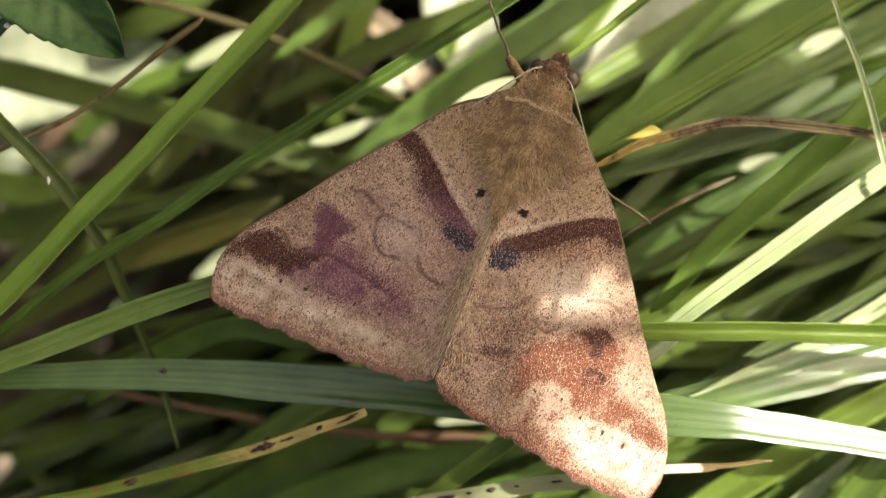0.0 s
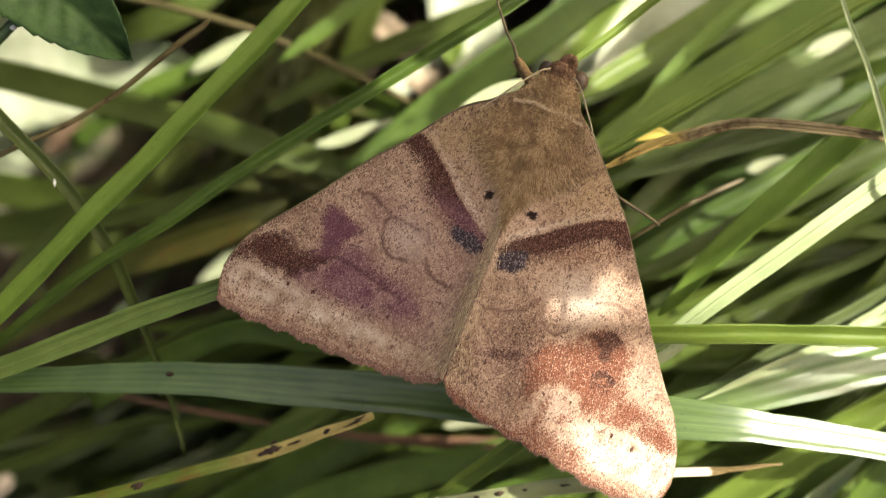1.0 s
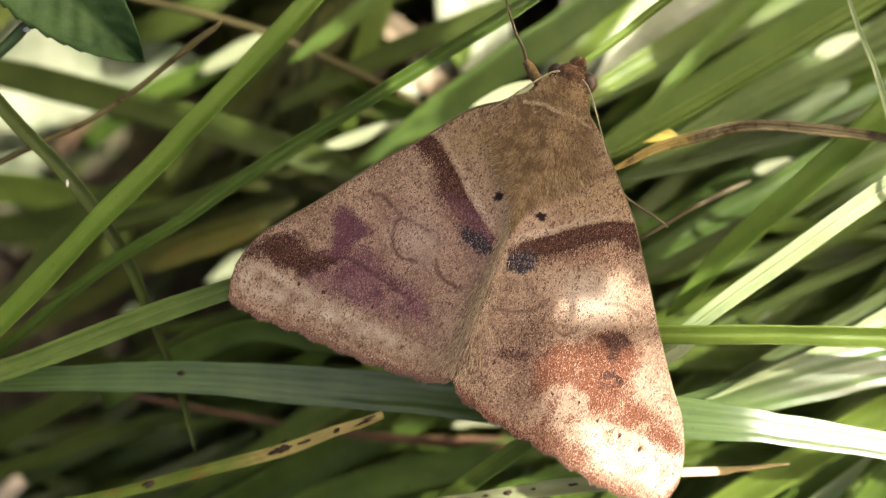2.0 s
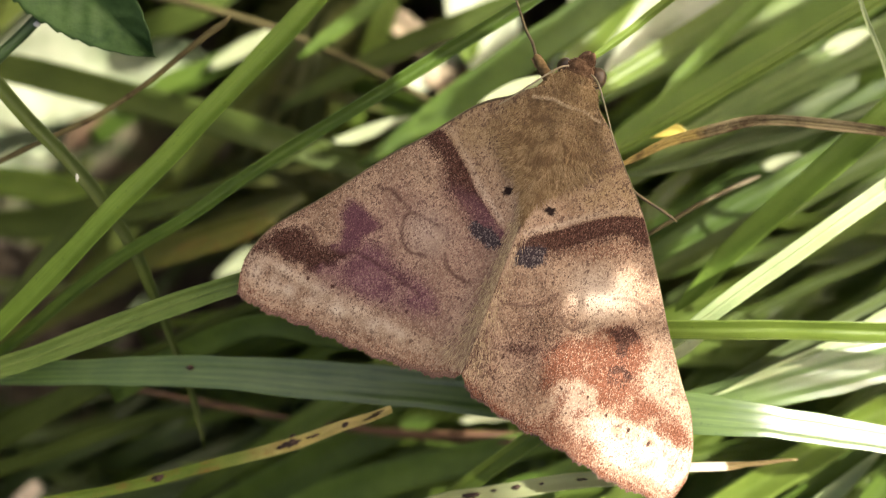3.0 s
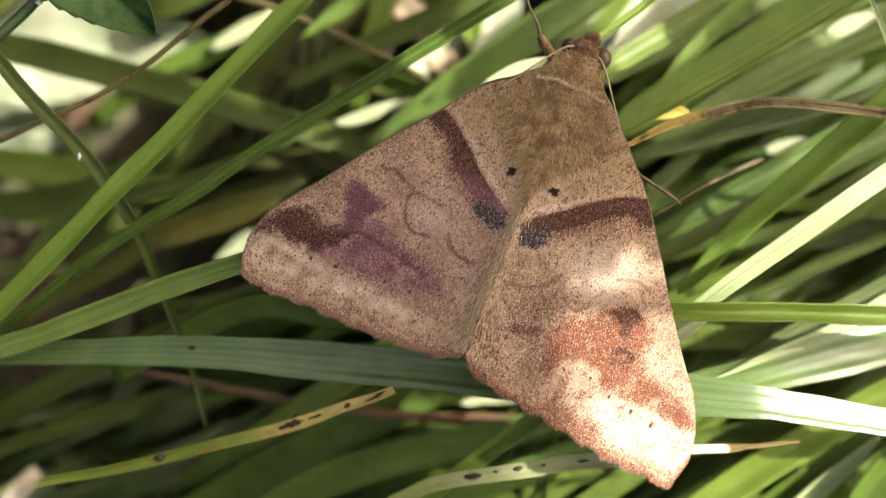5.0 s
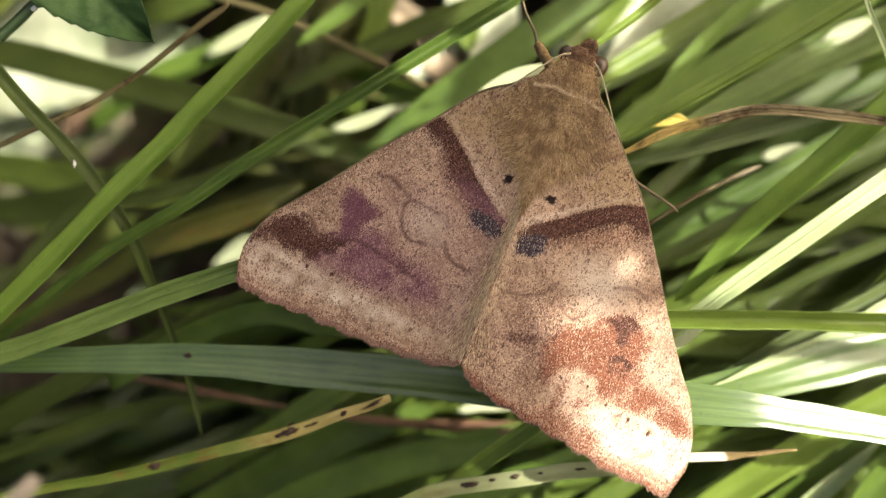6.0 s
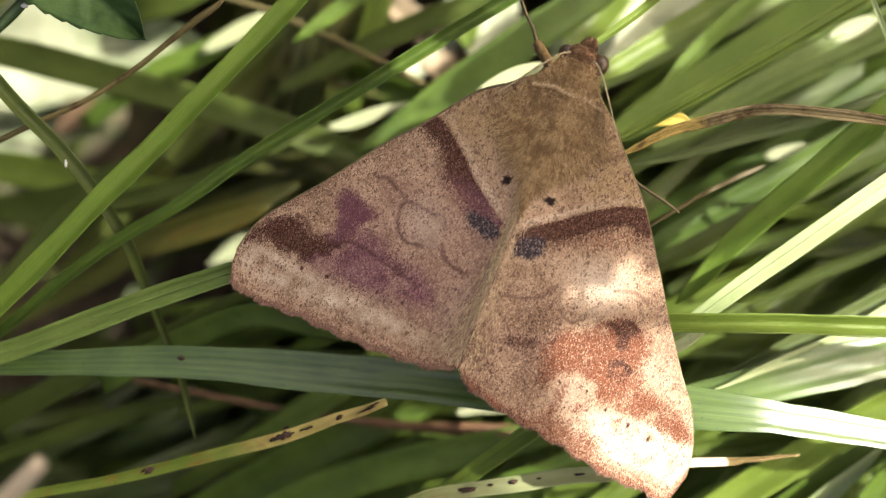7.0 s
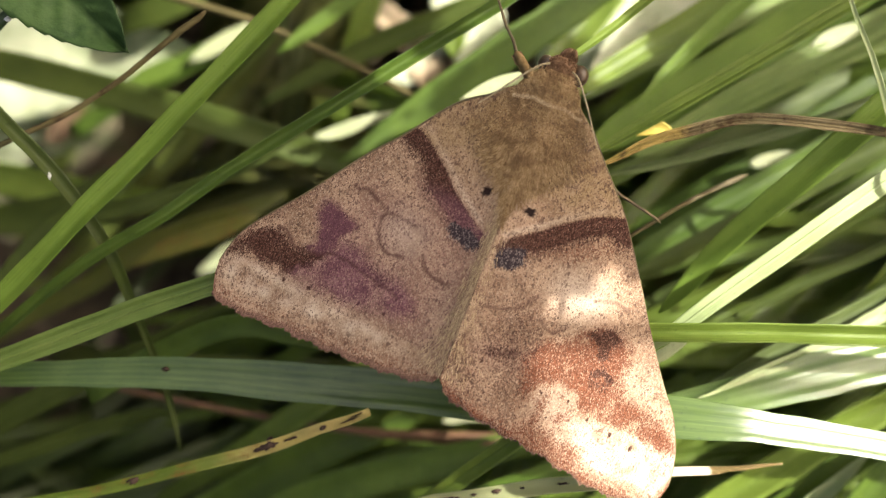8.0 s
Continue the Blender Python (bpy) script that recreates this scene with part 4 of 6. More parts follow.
        part("palp", mesh_from("palp", v, f, UMBER), head, "upturned brown palp")
        reach = [(side * 0.75, -0.7, 1.0, 0.15), (side * 1.25, -1.05, 1.25, 0.12), (side * 1.9, -1.85, 1.35, 0.11), (side * 2.6, -2.8, 1.3, 0.1), (side * 3.25, -3.7, 1.15, 0.085), (side * 3.9, -4.5, 0.85, 0.06)]
        v, f, t = tube(reach, 8, 0.15, 0.06)
        part("antenna", mesh_from("antenna", v, f, FEELER), head, "thin pale antenna folded back")
    # legs that show, and those that hold on to the grass below
    v, f, t = tube([(-1.2, -2.3, -0.5, 0.5), (-1.55, -1.75, 0.0, 0.6), (-2.05, -1.35, 0.1, 0.64), (-2.45, -1.02, 0.1, 0.6), (-2.75, -0.8, 0.1, 0.5), (-2.9, -0.68, 0.1, 0.3), (-2.95, -0.64, 0.1, 0.1)], 14, 0.08, 0.08)
    leg = part("foreleg", mesh_from("foreleg", v, f, FUR), moth, "stout scaly brown foreleg")
    v, f, t = tube([(-2.7, -0.85, -0.1, 0.24), (-3.05, -0.4, 0.0, 0.22), (-3.4, 0.05, 0.0, 0.2), (-4.05, 0.7, -0.3, 0.19), (-4.7, 1.6, -0.8, 0.17), (-5.3, 2.5, -1.5, 0.15), (-6.2, 4.0, -2.6, 0.1)], 8, 0.15, 0.1)
    n = 500
    s = rng.uniform(0, 1, n)
    ang = rng.uniform(0, math.pi, n)
    root = np.stack([-1.5 - 1.25 * s + 0.2 * np.cos(ang), -1.8 + 1.0 * s + 0.2 * np.cos(ang), -0.15 + 0.33 * np.sin(ang)], 1)
    hv, hf = bristles(root, np.stack([-np.ones(n), 0.8 * np.ones(n), rng.uniform(-0.1, 0.5, n)], 1) + rng.normal(0, 0.3, (n, 3)), rng.uniform(0.12, 0.3, n), rng.uniform(0.05, 0.09, n), 7)
    part("leg_scales", mesh_from("leg_scales", hv, hf, UMBER_HAIR), leg, "brown scales")
    part("tarsus", mesh_from("tarsus", v, f, LIMB), leg, "thin jointed brown foot")
    v, f, t = tube([(3.0, -6.0, -1.2, 0.5), (4.67, -5.39, -1.60, 0.40), (6.15, -6.17, -1.60, 0.22), (7.05, -6.39, -1.80, 0.20), (8.37, -6.64, -2.00, 0.18), (9.08, -6.79, -2.10, 0.20), (9.58, -6.94, -2.30, 0.10)], 8, 0.2, 0.06)
    part("middle_leg", mesh_from("middle_leg", v, f, LIMB), moth, "thin brown leg")
    for sx, sy, ex, ey in ((2.4, -5.2, 3.0, -4.6), (-2.0, -6.5, -4.5, -8.5), (1.5, -8.5, 3.0, -13.0), (-1.5, -8.5, -3.0, -13.0)):
        v, f, t = tube([(sx, sy, -1.0, 0.55), ((sx + ex) / 2, (sy + ey) / 2, -2.0, 0.4), (ex, ey, -3.4, 0.2)], 8, 0.3, 0.05)
        part("hidden_leg", mesh_from("hidden_leg", v, f, LIMB), moth, "brown leg under the wing")
    moth.matrix_basis = pose(7.05 * MM, 11.61 * MM, 49.6 * MM, 0, 0, -21.25)
    return moth


make_moth()


# ---- grass round the moth ----
tuft_west = tuft("tuft of green meadow grass leaning over in the shade")
tuft_east = tuft("tuft of green meadow grass, partly in the sun")
tuft_south = tuft("tuft of green and yellowing grass below the moth")
tuft_low = tuft("low tuft of dim grass deep in the shade")
blade(tuft_west, "bright yellow-green grass stem crossing in front of shaded grass", BRIGHT, (-30.9, -5.6, 47.0, 1.39), (-28.5, -3.4, 47.5, 1.42), (-25.6, -0.4, 47.5, 1.46), (-23.1, 2.3, 47.5, 1.46), (-19.9, 5.6, 47.0, 1.47), (-17.3, 8.4, 47.0, 1.47), (-14.3, 11.7, 46.5, 1.48), (-12.1, 14.2, 46.0, 1.53), (-9.9, 16.8, 45.5, 1.54), (-7.3, 20.2, 44.0, 1.45), fold=0.38)
slender_blade = blade(tuft_west, "slender dark green grass blade with a fine drooping tip", DEEP, (-35.0, 15.3, 47.0, 0.86), (-31.7, 11.6, 47.0, 0.96), (-29.0, 8.3, 46.5, 1.00), (-27.3, 6.5, 46.0, 0.97), (-25.6, 4.5, 45.5, 0.98), (-24.1, 2.3, 45.0, 0.92), (-22.6, -0.2, 44.5, 0.85), (-21.8, -2.7, 43.5, 0.76), (-21.3, -4.6, 42.5, 0.63), (-20.7, -6.9, 41.5, 0.57), (-19.4, -9.8, 42.0, 0.50), (-18.7, -11.9, 42.5, 0.39), (-18.1, -14.0, 43.0, 0.08), fold=0.3, roll=18)
part("speck", mesh_from("speck", *dome(-25.97, 4.58, 45.95, 0.09, 0.24, 0.1, 12, 8, 0.5), DROP), slender_blade, "tiny white speck")
blade(tuft_west, "long dark green keeled grass blade", MID, (-32.3, -7.6, 44.0, 0.76), (-29.8, -5.7, 44.5, 0.81), (-26.2, -2.8, 45.0, 0.86), (-22.6, -0.3, 45.5, 0.85), (-18.4, 2.1, 46.0, 0.88), (-14.3, 5.0, 46.0, 0.90), (-9.8, 7.8, 46.0, 0.93), (-5.4, 10.5, 46.0, 0.96), (-0.9, 13.4, 45.5, 1.00), (3.2, 16.0, 45.0, 1.00), (6.7, 18.5, 44.0, 0.87), fold=0.42)
blade(tuft_west, "pale grey-green grass blade passing under the wing tip", SAGE, (-32.1, -8.3, 46.0, 1.41), (-29.0, -7.4, 46.3, 1.48), (-23.4, -5.3, 46.5, 1.55), (-19.7, -3.9, 46.7, 1.47), (-15.2, -2.4, 47.0, 1.32), (-11.3, -1.1, 46.3, 1.19), (-6.9, 0.4, 45.8, 0.75), (-3.2, 1.5, 45.0, 0.11), fold=0.25, rib=SAGE, ridge=0.05, across=27)
broad_blade = blade(tuft_south, "broad ribbed green grass blade under the moth, creased", BROAD, (34.1, -14.1, 43.8, 1.77), (27.7, -12.7, 45.2, 1.96), (24.9, -12.2, 45.8, 2.06), (22.8, -11.8, 46.3, 2.12), (20.8, -11.5, 46.7, 2.11), (19.4, -11.2, 47.0, 2.21), (17.1, -11.0, 47.0, 2.58), (14.9, -10.8, 46.8, 2.81), (12.4, -10.7, 46.5, 2.97), (8.1, -10.8, 45.6, 2.77), (1.7, -10.0, 44.7, 2.73), (-3.2, -9.5, 44.5, 2.74), (-10.8, -8.9, 44.5, 2.66), (-18.4, -8.4, 44.5, 2.20), (-26.1, -8.5, 44.3, 1.75), (-30.8, -8.7, 44.0, 1.53), (-35.1, -9.1, 43.0, 0.78), fold=0.06, roll=-15, ridge=0.010, across=27)
rot_spot(broad_blade, (-18.78, -8.14, 44.75), 0.49, 0.30, -4, 288)
rot_spot(broad_blade, (9.72, -9.83, 45.90), 0.30, 0.19, 10, 1045)
rotting_blade = blade(tuft_south, "yellowing grass blade with dark rot spots and a broken end", RIPENING, (-38.4, -19.4, 44.0, 0.55), (-30.3, -17.5, 45.0, 0.60), (-27.3, -16.9, 45.0, 0.66), (-23.9, -16.3, 45.0, 0.72), (-20.9, -15.6, 45.0, 0.78), (-16.4, -14.4, 45.0, 0.85), (-11.8, -13.2, 45.0, 0.85), (-8.4, -11.9, 45.3, 0.72), (-6.5, -11.3, 45.5, 0.66), (-5.1, -10.7, 45.8, 0.51), fold=0.3)
rot_spot(rotting_blade, (-20.85, -15.46, 45.05), 1.02, 0.68, 18, 231)
rot_spot(rotting_blade, (-11.84, -13.12, 45.05), 1.43, 0.75, 20, 470)
rot_spot(rotting_blade, (-12.59, -13.42, 45.05), 0.53, 0.30, 20, 450)
rot_spot(rotting_blade, (-8.22, -11.86, 45.35), 0.56, 0.41, 24, 565)
rot_spot(rotting_blade, (-6.3, -11.25, 45.62), 1.5, 0.14, 23, 612)
rot_spot(rotting_blade, (-5.9, -10.92, 45.72), 1.1, 0.10, 25, 613)
rot_spot(rotting_blade, (-10.3, -12.62, 45.22), 1.0, 0.16, 22, 614)
# dim blades from here on have part of their shade in the colour
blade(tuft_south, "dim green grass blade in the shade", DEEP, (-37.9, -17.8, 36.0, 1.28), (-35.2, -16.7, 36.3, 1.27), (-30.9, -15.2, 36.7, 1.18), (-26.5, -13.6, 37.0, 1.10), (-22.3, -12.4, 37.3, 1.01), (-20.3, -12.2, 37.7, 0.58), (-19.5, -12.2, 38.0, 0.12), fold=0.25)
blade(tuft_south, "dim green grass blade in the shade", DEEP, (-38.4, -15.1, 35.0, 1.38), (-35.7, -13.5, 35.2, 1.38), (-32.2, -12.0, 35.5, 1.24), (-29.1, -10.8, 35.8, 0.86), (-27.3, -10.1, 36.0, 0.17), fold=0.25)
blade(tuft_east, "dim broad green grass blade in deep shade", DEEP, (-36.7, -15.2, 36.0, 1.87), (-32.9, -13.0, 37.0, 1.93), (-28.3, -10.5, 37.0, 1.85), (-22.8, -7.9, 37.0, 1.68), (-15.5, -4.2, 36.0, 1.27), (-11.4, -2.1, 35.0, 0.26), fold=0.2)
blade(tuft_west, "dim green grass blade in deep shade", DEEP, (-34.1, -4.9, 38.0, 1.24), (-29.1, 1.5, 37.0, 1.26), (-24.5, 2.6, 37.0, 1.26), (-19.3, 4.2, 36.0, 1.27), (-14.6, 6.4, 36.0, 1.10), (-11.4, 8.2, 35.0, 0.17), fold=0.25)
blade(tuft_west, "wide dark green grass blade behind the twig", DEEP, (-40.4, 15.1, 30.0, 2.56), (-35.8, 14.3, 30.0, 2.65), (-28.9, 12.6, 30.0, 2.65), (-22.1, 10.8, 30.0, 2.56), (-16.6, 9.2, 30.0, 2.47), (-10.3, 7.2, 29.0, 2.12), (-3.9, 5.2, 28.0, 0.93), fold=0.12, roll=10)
blade(tuft_west, "yellow and brown withering grass blade low in the tuft", YELLOWED, (-34.6, -5.7, 26.0, 1.53), (-29.9, -3.4, 27.0, 1.66), (-25.4, -0.4, 28.0, 2.09), (-21.2, 1.0, 28.0, 2.24), (-17.0, 2.6, 28.0, 1.64), (-13.4, 4.3, 27.0, 0.60), fold=0.15)
blade(tuft_low, "pale grass blade painted sunlit at its end", WHITISH, (-22.4, 15.5, 24.0, 0.29), (-20.7, 16.5, 24.2, 1.27), (-18.7, 17.5, 24.4, 1.46), (-16.0, 19.1, 24.5, 0.39), fold=0.15, root=False)
blade(tuft_low, "bright yellow-green broad grass blade", MID, (-5.0, 21.9, 33.0, 1.6), (-6.3, 20.3, 33.2, 1.6), (-7.8, 18.8, 33.4, 1.5), (-9.5, 17.4, 33.6, 1.4), (-11.2, 16.1, 33.8, 1.2), (-13.2, 14.6, 34.0, 0.2), fold=0.2, root=False)
blade(tuft_low, "dim green grass blade low in the tuft", DEEP, (6.0, 21.2, 29.0, 1.20), (2.3, 19.6, 29.2, 1.57), (-1.8, 17.8, 29.4, 1.85), (-6.0, 16.0, 29.6, 1.84), (-10.5, 13.8, 29.8, 1.56), (-15.1, 11.2, 30.0, 0.46), fold=0.2, root=False)
blade(tuft_east, "broad green grass blade behind the moth's shoulder", MID, (18.0, 24.6, 33.0, 2.65), (14.0, 21.7, 33.4, 2.73), (10.6, 19.3, 33.7, 2.81), (8.0, 17.3, 34.0, 2.88), (4.9, 15.2, 34.4, 2.87), (0.8, 12.3, 34.8, 2.77), (-3.1, 9.6, 35.1, 2.24), (-6.1, 7.6, 35.4, 1.29), (-8.2, 6.2, 35.8, 0.26), fold=0.12, roll=8)
blade(tuft_low, "bright yellow-green grass blade behind the head", FRESH, (14.1, 22.0, 28.0, 2.34), (12.1, 19.4, 28.8, 2.79), (10.2, 16.9, 29.5, 2.76), (8.2, 14.5, 30.2, 2.01), (7.0, 13.0, 31.0, 0.36), fold=0.12, root=False)
blade(tuft_low, "green grass blade low behind the shoulder", MID, (20.0, 11.1, 29.0, 0.93), (16.6, 9.4, 29.5, 2.30), (13.8, 7.9, 30.0, 2.57), (11.4, 6.7, 30.5, 1.82), (10.0, 5.8, 31.0, 0.36), fold=0.12, root=False)
# short pale pieces added where flecks of sun should show
blade(tuft_low, "pale grass sliver painted as a sun fleck", WHITISH, (-10.7, 8.5, 31.8, 0.22), (-9.4, 8.7, 31.8, 0.85), (-7.9, 9.2, 31.8, 1.0), (-6.1, 9.9, 31.8, 0.75), (-4.2, 10.5, 31.8, 0.12), fold=0.1, root=False)
blade(tuft_low, "pale grass blade painted as a sun fleck behind the shoulder", WHITISH, (0.7, 10.1, 42.0, 0.12), (1.9, 10.6, 42.0, 0.71), (3.1, 11.1, 42.0, 0.95), (4.3, 11.5, 42.0, 0.87), (5.9, 12.0, 42.0, 0.20), fold=0.1, root=False)
blade(tuft_low, "cream grass blade end painted sunlit, low under the wing tip", WHITISH, (-23.6, -2.9, 16.0, 0.2), (-22.3, -2.1, 16.1, 0.9), (-21.0, -1.4, 16.2, 1.7), (-19.7, -0.7, 16.4, 2.3), (-18.1, 0.2, 16.5, 0.9), fold=0.1, root=False)
blade(tuft_low, "pale grass blade painted as a sun fleck", WHITISH, (22.7, 6.3, 34.0, 0.35), (23.6, 6.5, 34.0, 1.05), (24.7, 6.7, 34.0, 1.18), (25.7, 7.0, 34.0, 0.79), (26.2, 7.2, 34.0, 0.17), fold=0.1, root=False)
blade(tuft_low, "pale grass blade painted as a sun fleck", WHITISH, (26.4, 14.7, 36.5, 0.34), (27.4, 15.1, 36.5, 1.19), (28.5, 15.6, 36.5, 1.36), (29.5, 16.0, 36.5, 1.02), (30.2, 16.2, 36.5, 0.25), fold=0.1, root=False)
blade(tuft_east, "slim sunlit green grass stem rising behind the head", FRESH, (18.3, 20.0, 46.2, 0.56), (13.0, 16.2, 46.4, 0.56), (10.8, 14.4, 46.6, 0.56), (8.9, 13.0, 46.8, 0.5), (7.9, 12.3, 46.9, 0.35), (7.5, 12.0, 47.0, 0.08), fold=0.4)
blade(tuft_east, "broad soft green grass blade, sunlit at its lower end", FRESH, (25.3, 21.6, 35.0, 1.98), (20.0, 18.2, 35.7, 1.97), (16.8, 16.1, 36.3, 1.87), (13.8, 14.3, 37.0, 1.69), (11.4, 12.8, 37.7, 1.50), (9.4, 11.5, 38.3, 1.07), (6.8, 9.7, 39.0, 0.20), fold=0.18, roll=6)
blade(tuft_east, "grey-green grass blade with a pale edge", SAGE, (29.8, 21.5, 30.0, 1.37), (24.1, 18.6, 30.6, 1.36), (19.9, 16.3, 31.2, 1.27), (15.7, 14.4, 31.8, 1.08), (12.0, 12.4, 32.4, 0.71), (10.1, 11.2, 33.0, 0.18), fold=0.15)
blade(tuft_east, "dark green grass blade crossing others behind the head", BRIGHT, (25.2, 21.5, 38.0, 1.41), (21.1, 17.9, 38.3, 1.40), (18.8, 15.8, 38.7, 1.36), (16.6, 13.6, 39.0, 1.23), (15.0, 12.0, 39.3, 0.98), (13.5, 10.2, 39.7, 0.41), (12.8, 9.6, 40.0, 0.08), fold=0.2)
blade(tuft_east, "wide flat green grass blade behind others", BRIGHT, (38.4, 24.3, 33.0, 3.54), (29.3, 18.8, 33.6, 3.52), (23.9, 15.6, 34.2, 3.40), (19.4, 12.9, 34.8, 3.03), (15.4, 10.4, 35.4, 2.9), (12.2, 8.4, 36.0, 2.3), (9.6, 6.8, 36.4, 0.4), fold=0.1, roll=5)
blade(tuft_east, "ribbed yellow-green grass blade leaning over the tuft", FRESH, (32.1, 19.4, 44.6, 1.14), (26.3, 16.2, 44.8, 1.14), (21.3, 13.2, 45.0, 1.14), (17.4, 10.9, 45.2, 1.09), (13.6, 8.7, 45.5, 0.97), (10.9, 7.1, 45.7, 0.75), (9.4, 6.2, 45.9, 0.38), (8.2, 5.6, 46.1, 0.12), fold=0.3, ridge=0.06, across=27)
blade(tuft_east, "dull olive grass blade low in the tuft", YELLOW, (39.0, 19.7, 28.0, 1.87), (33.2, 18.4, 28.4, 1.87), (27.9, 16.2, 28.8, 1.77), (23.2, 13.4, 29.2, 1.57), (19.4, 10.7, 29.6, 0.92), (17.5, 9.5, 30.0, 0.23), fold=0.15)
blade(tuft_east, "wide grey-green ribbed grass blade", SAGE, (37.8, 19.7, 36.0, 2.99), (31.3, 16.0, 36.3, 2.81), (26.1, 13.4, 36.7, 2.62), (21.8, 11.2, 37.0, 2.36), (17.9, 9.0, 37.3, 1.85), (14.5, 7.2, 37.7, 0.84), (13.2, 6.5, 38.0, 0.16), fold=0.12, roll=-6, ridge=0.05, across=27)
blade(tuft_east, "grey-green grass blade under the wide one", SAGED, (40.8, 17.4, 30.0, 2.02), (33.7, 14.4, 30.3, 2.01), (28.7, 12.0, 30.6, 1.91), (24.5, 10.2, 30.9, 1.72), (20.4, 8.3, 31.2, 1.17), (17.6, 7.1, 31.5, 0.27), fold=0.15)
blade(tuft_east, "slim grey-green grass blade with a pale upper edge", SAGED, (35.9, 12.1, 40.0, 0.81), (29.7, 10.4, 40.1, 0.81), (26.1, 9.1, 40.3, 0.81), (22.8, 8.0, 40.4, 0.81), (18.7, 6.9, 40.6, 0.76), (15.5, 6.0, 40.7, 0.68), (12.6, 5.4, 40.9, 0.52), (10.6, 5.0, 41.0, 0.12), fold=0.3)
blade(tuft_east, "mid-green grass blade, smooth and keeled, over the dark tuft", BRIGHT, (33.4, 14.0, 45.0, 2.04), (27.8, 8.7, 44.7, 1.98), (25.4, 6.5, 44.3, 1.91), (23.2, 4.5, 44.0, 1.81), (21.3, 2.9, 43.7, 1.74), (19.5, 1.2, 43.3, 1.71), (17.7, -0.6, 43.0, 1.56), (16.5, -2.1, 42.7, 1.33), (15.3, -3.5, 42.3, 0.87), (14.4, -4.4, 42.0, 0.15), fold=0.16, roll=-10)
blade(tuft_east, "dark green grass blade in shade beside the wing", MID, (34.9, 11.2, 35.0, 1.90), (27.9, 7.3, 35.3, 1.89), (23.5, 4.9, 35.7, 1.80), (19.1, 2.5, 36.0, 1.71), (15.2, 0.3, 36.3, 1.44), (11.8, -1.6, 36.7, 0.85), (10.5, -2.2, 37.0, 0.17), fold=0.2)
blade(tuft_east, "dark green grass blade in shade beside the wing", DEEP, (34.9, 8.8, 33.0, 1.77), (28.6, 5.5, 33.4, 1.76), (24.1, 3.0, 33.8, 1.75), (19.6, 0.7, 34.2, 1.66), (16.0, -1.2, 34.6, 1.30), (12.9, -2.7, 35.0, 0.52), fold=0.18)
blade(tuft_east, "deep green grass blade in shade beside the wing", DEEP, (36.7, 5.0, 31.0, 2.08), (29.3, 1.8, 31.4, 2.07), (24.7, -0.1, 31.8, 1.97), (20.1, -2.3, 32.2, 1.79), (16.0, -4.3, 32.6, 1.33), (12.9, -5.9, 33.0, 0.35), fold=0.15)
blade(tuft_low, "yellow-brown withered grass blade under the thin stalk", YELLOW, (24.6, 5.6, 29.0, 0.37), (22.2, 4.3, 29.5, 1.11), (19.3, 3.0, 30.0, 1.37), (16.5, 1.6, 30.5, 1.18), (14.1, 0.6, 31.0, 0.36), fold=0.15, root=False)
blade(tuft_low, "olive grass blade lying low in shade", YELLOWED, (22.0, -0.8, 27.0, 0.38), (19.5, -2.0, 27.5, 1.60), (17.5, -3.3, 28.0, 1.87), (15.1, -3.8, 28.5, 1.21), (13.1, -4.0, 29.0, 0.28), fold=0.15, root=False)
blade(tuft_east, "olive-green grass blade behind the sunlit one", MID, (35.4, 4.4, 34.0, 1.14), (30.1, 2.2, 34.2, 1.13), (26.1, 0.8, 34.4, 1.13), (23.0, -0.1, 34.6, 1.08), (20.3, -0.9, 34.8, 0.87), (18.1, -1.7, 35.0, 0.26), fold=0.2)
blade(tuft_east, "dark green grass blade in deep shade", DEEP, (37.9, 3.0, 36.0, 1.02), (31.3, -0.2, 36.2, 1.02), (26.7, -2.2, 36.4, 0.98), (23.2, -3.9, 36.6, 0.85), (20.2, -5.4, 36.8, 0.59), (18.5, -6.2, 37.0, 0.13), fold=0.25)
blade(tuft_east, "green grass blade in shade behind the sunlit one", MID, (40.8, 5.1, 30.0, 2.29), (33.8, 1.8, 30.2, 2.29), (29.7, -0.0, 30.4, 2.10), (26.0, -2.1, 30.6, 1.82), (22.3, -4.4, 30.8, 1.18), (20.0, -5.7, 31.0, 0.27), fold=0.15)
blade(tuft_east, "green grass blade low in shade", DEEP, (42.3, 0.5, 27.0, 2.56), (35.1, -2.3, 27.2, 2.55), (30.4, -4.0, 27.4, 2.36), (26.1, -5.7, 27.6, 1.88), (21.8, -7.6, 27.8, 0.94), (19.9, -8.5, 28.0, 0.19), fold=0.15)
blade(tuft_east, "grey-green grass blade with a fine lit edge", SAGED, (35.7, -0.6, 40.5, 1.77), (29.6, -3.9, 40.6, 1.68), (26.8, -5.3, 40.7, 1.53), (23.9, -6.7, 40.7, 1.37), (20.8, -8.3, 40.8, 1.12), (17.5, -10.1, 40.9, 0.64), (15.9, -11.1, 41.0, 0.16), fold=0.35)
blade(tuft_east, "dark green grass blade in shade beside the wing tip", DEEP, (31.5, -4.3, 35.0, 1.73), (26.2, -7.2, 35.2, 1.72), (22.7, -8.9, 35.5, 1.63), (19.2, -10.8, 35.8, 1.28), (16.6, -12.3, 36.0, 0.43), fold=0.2)
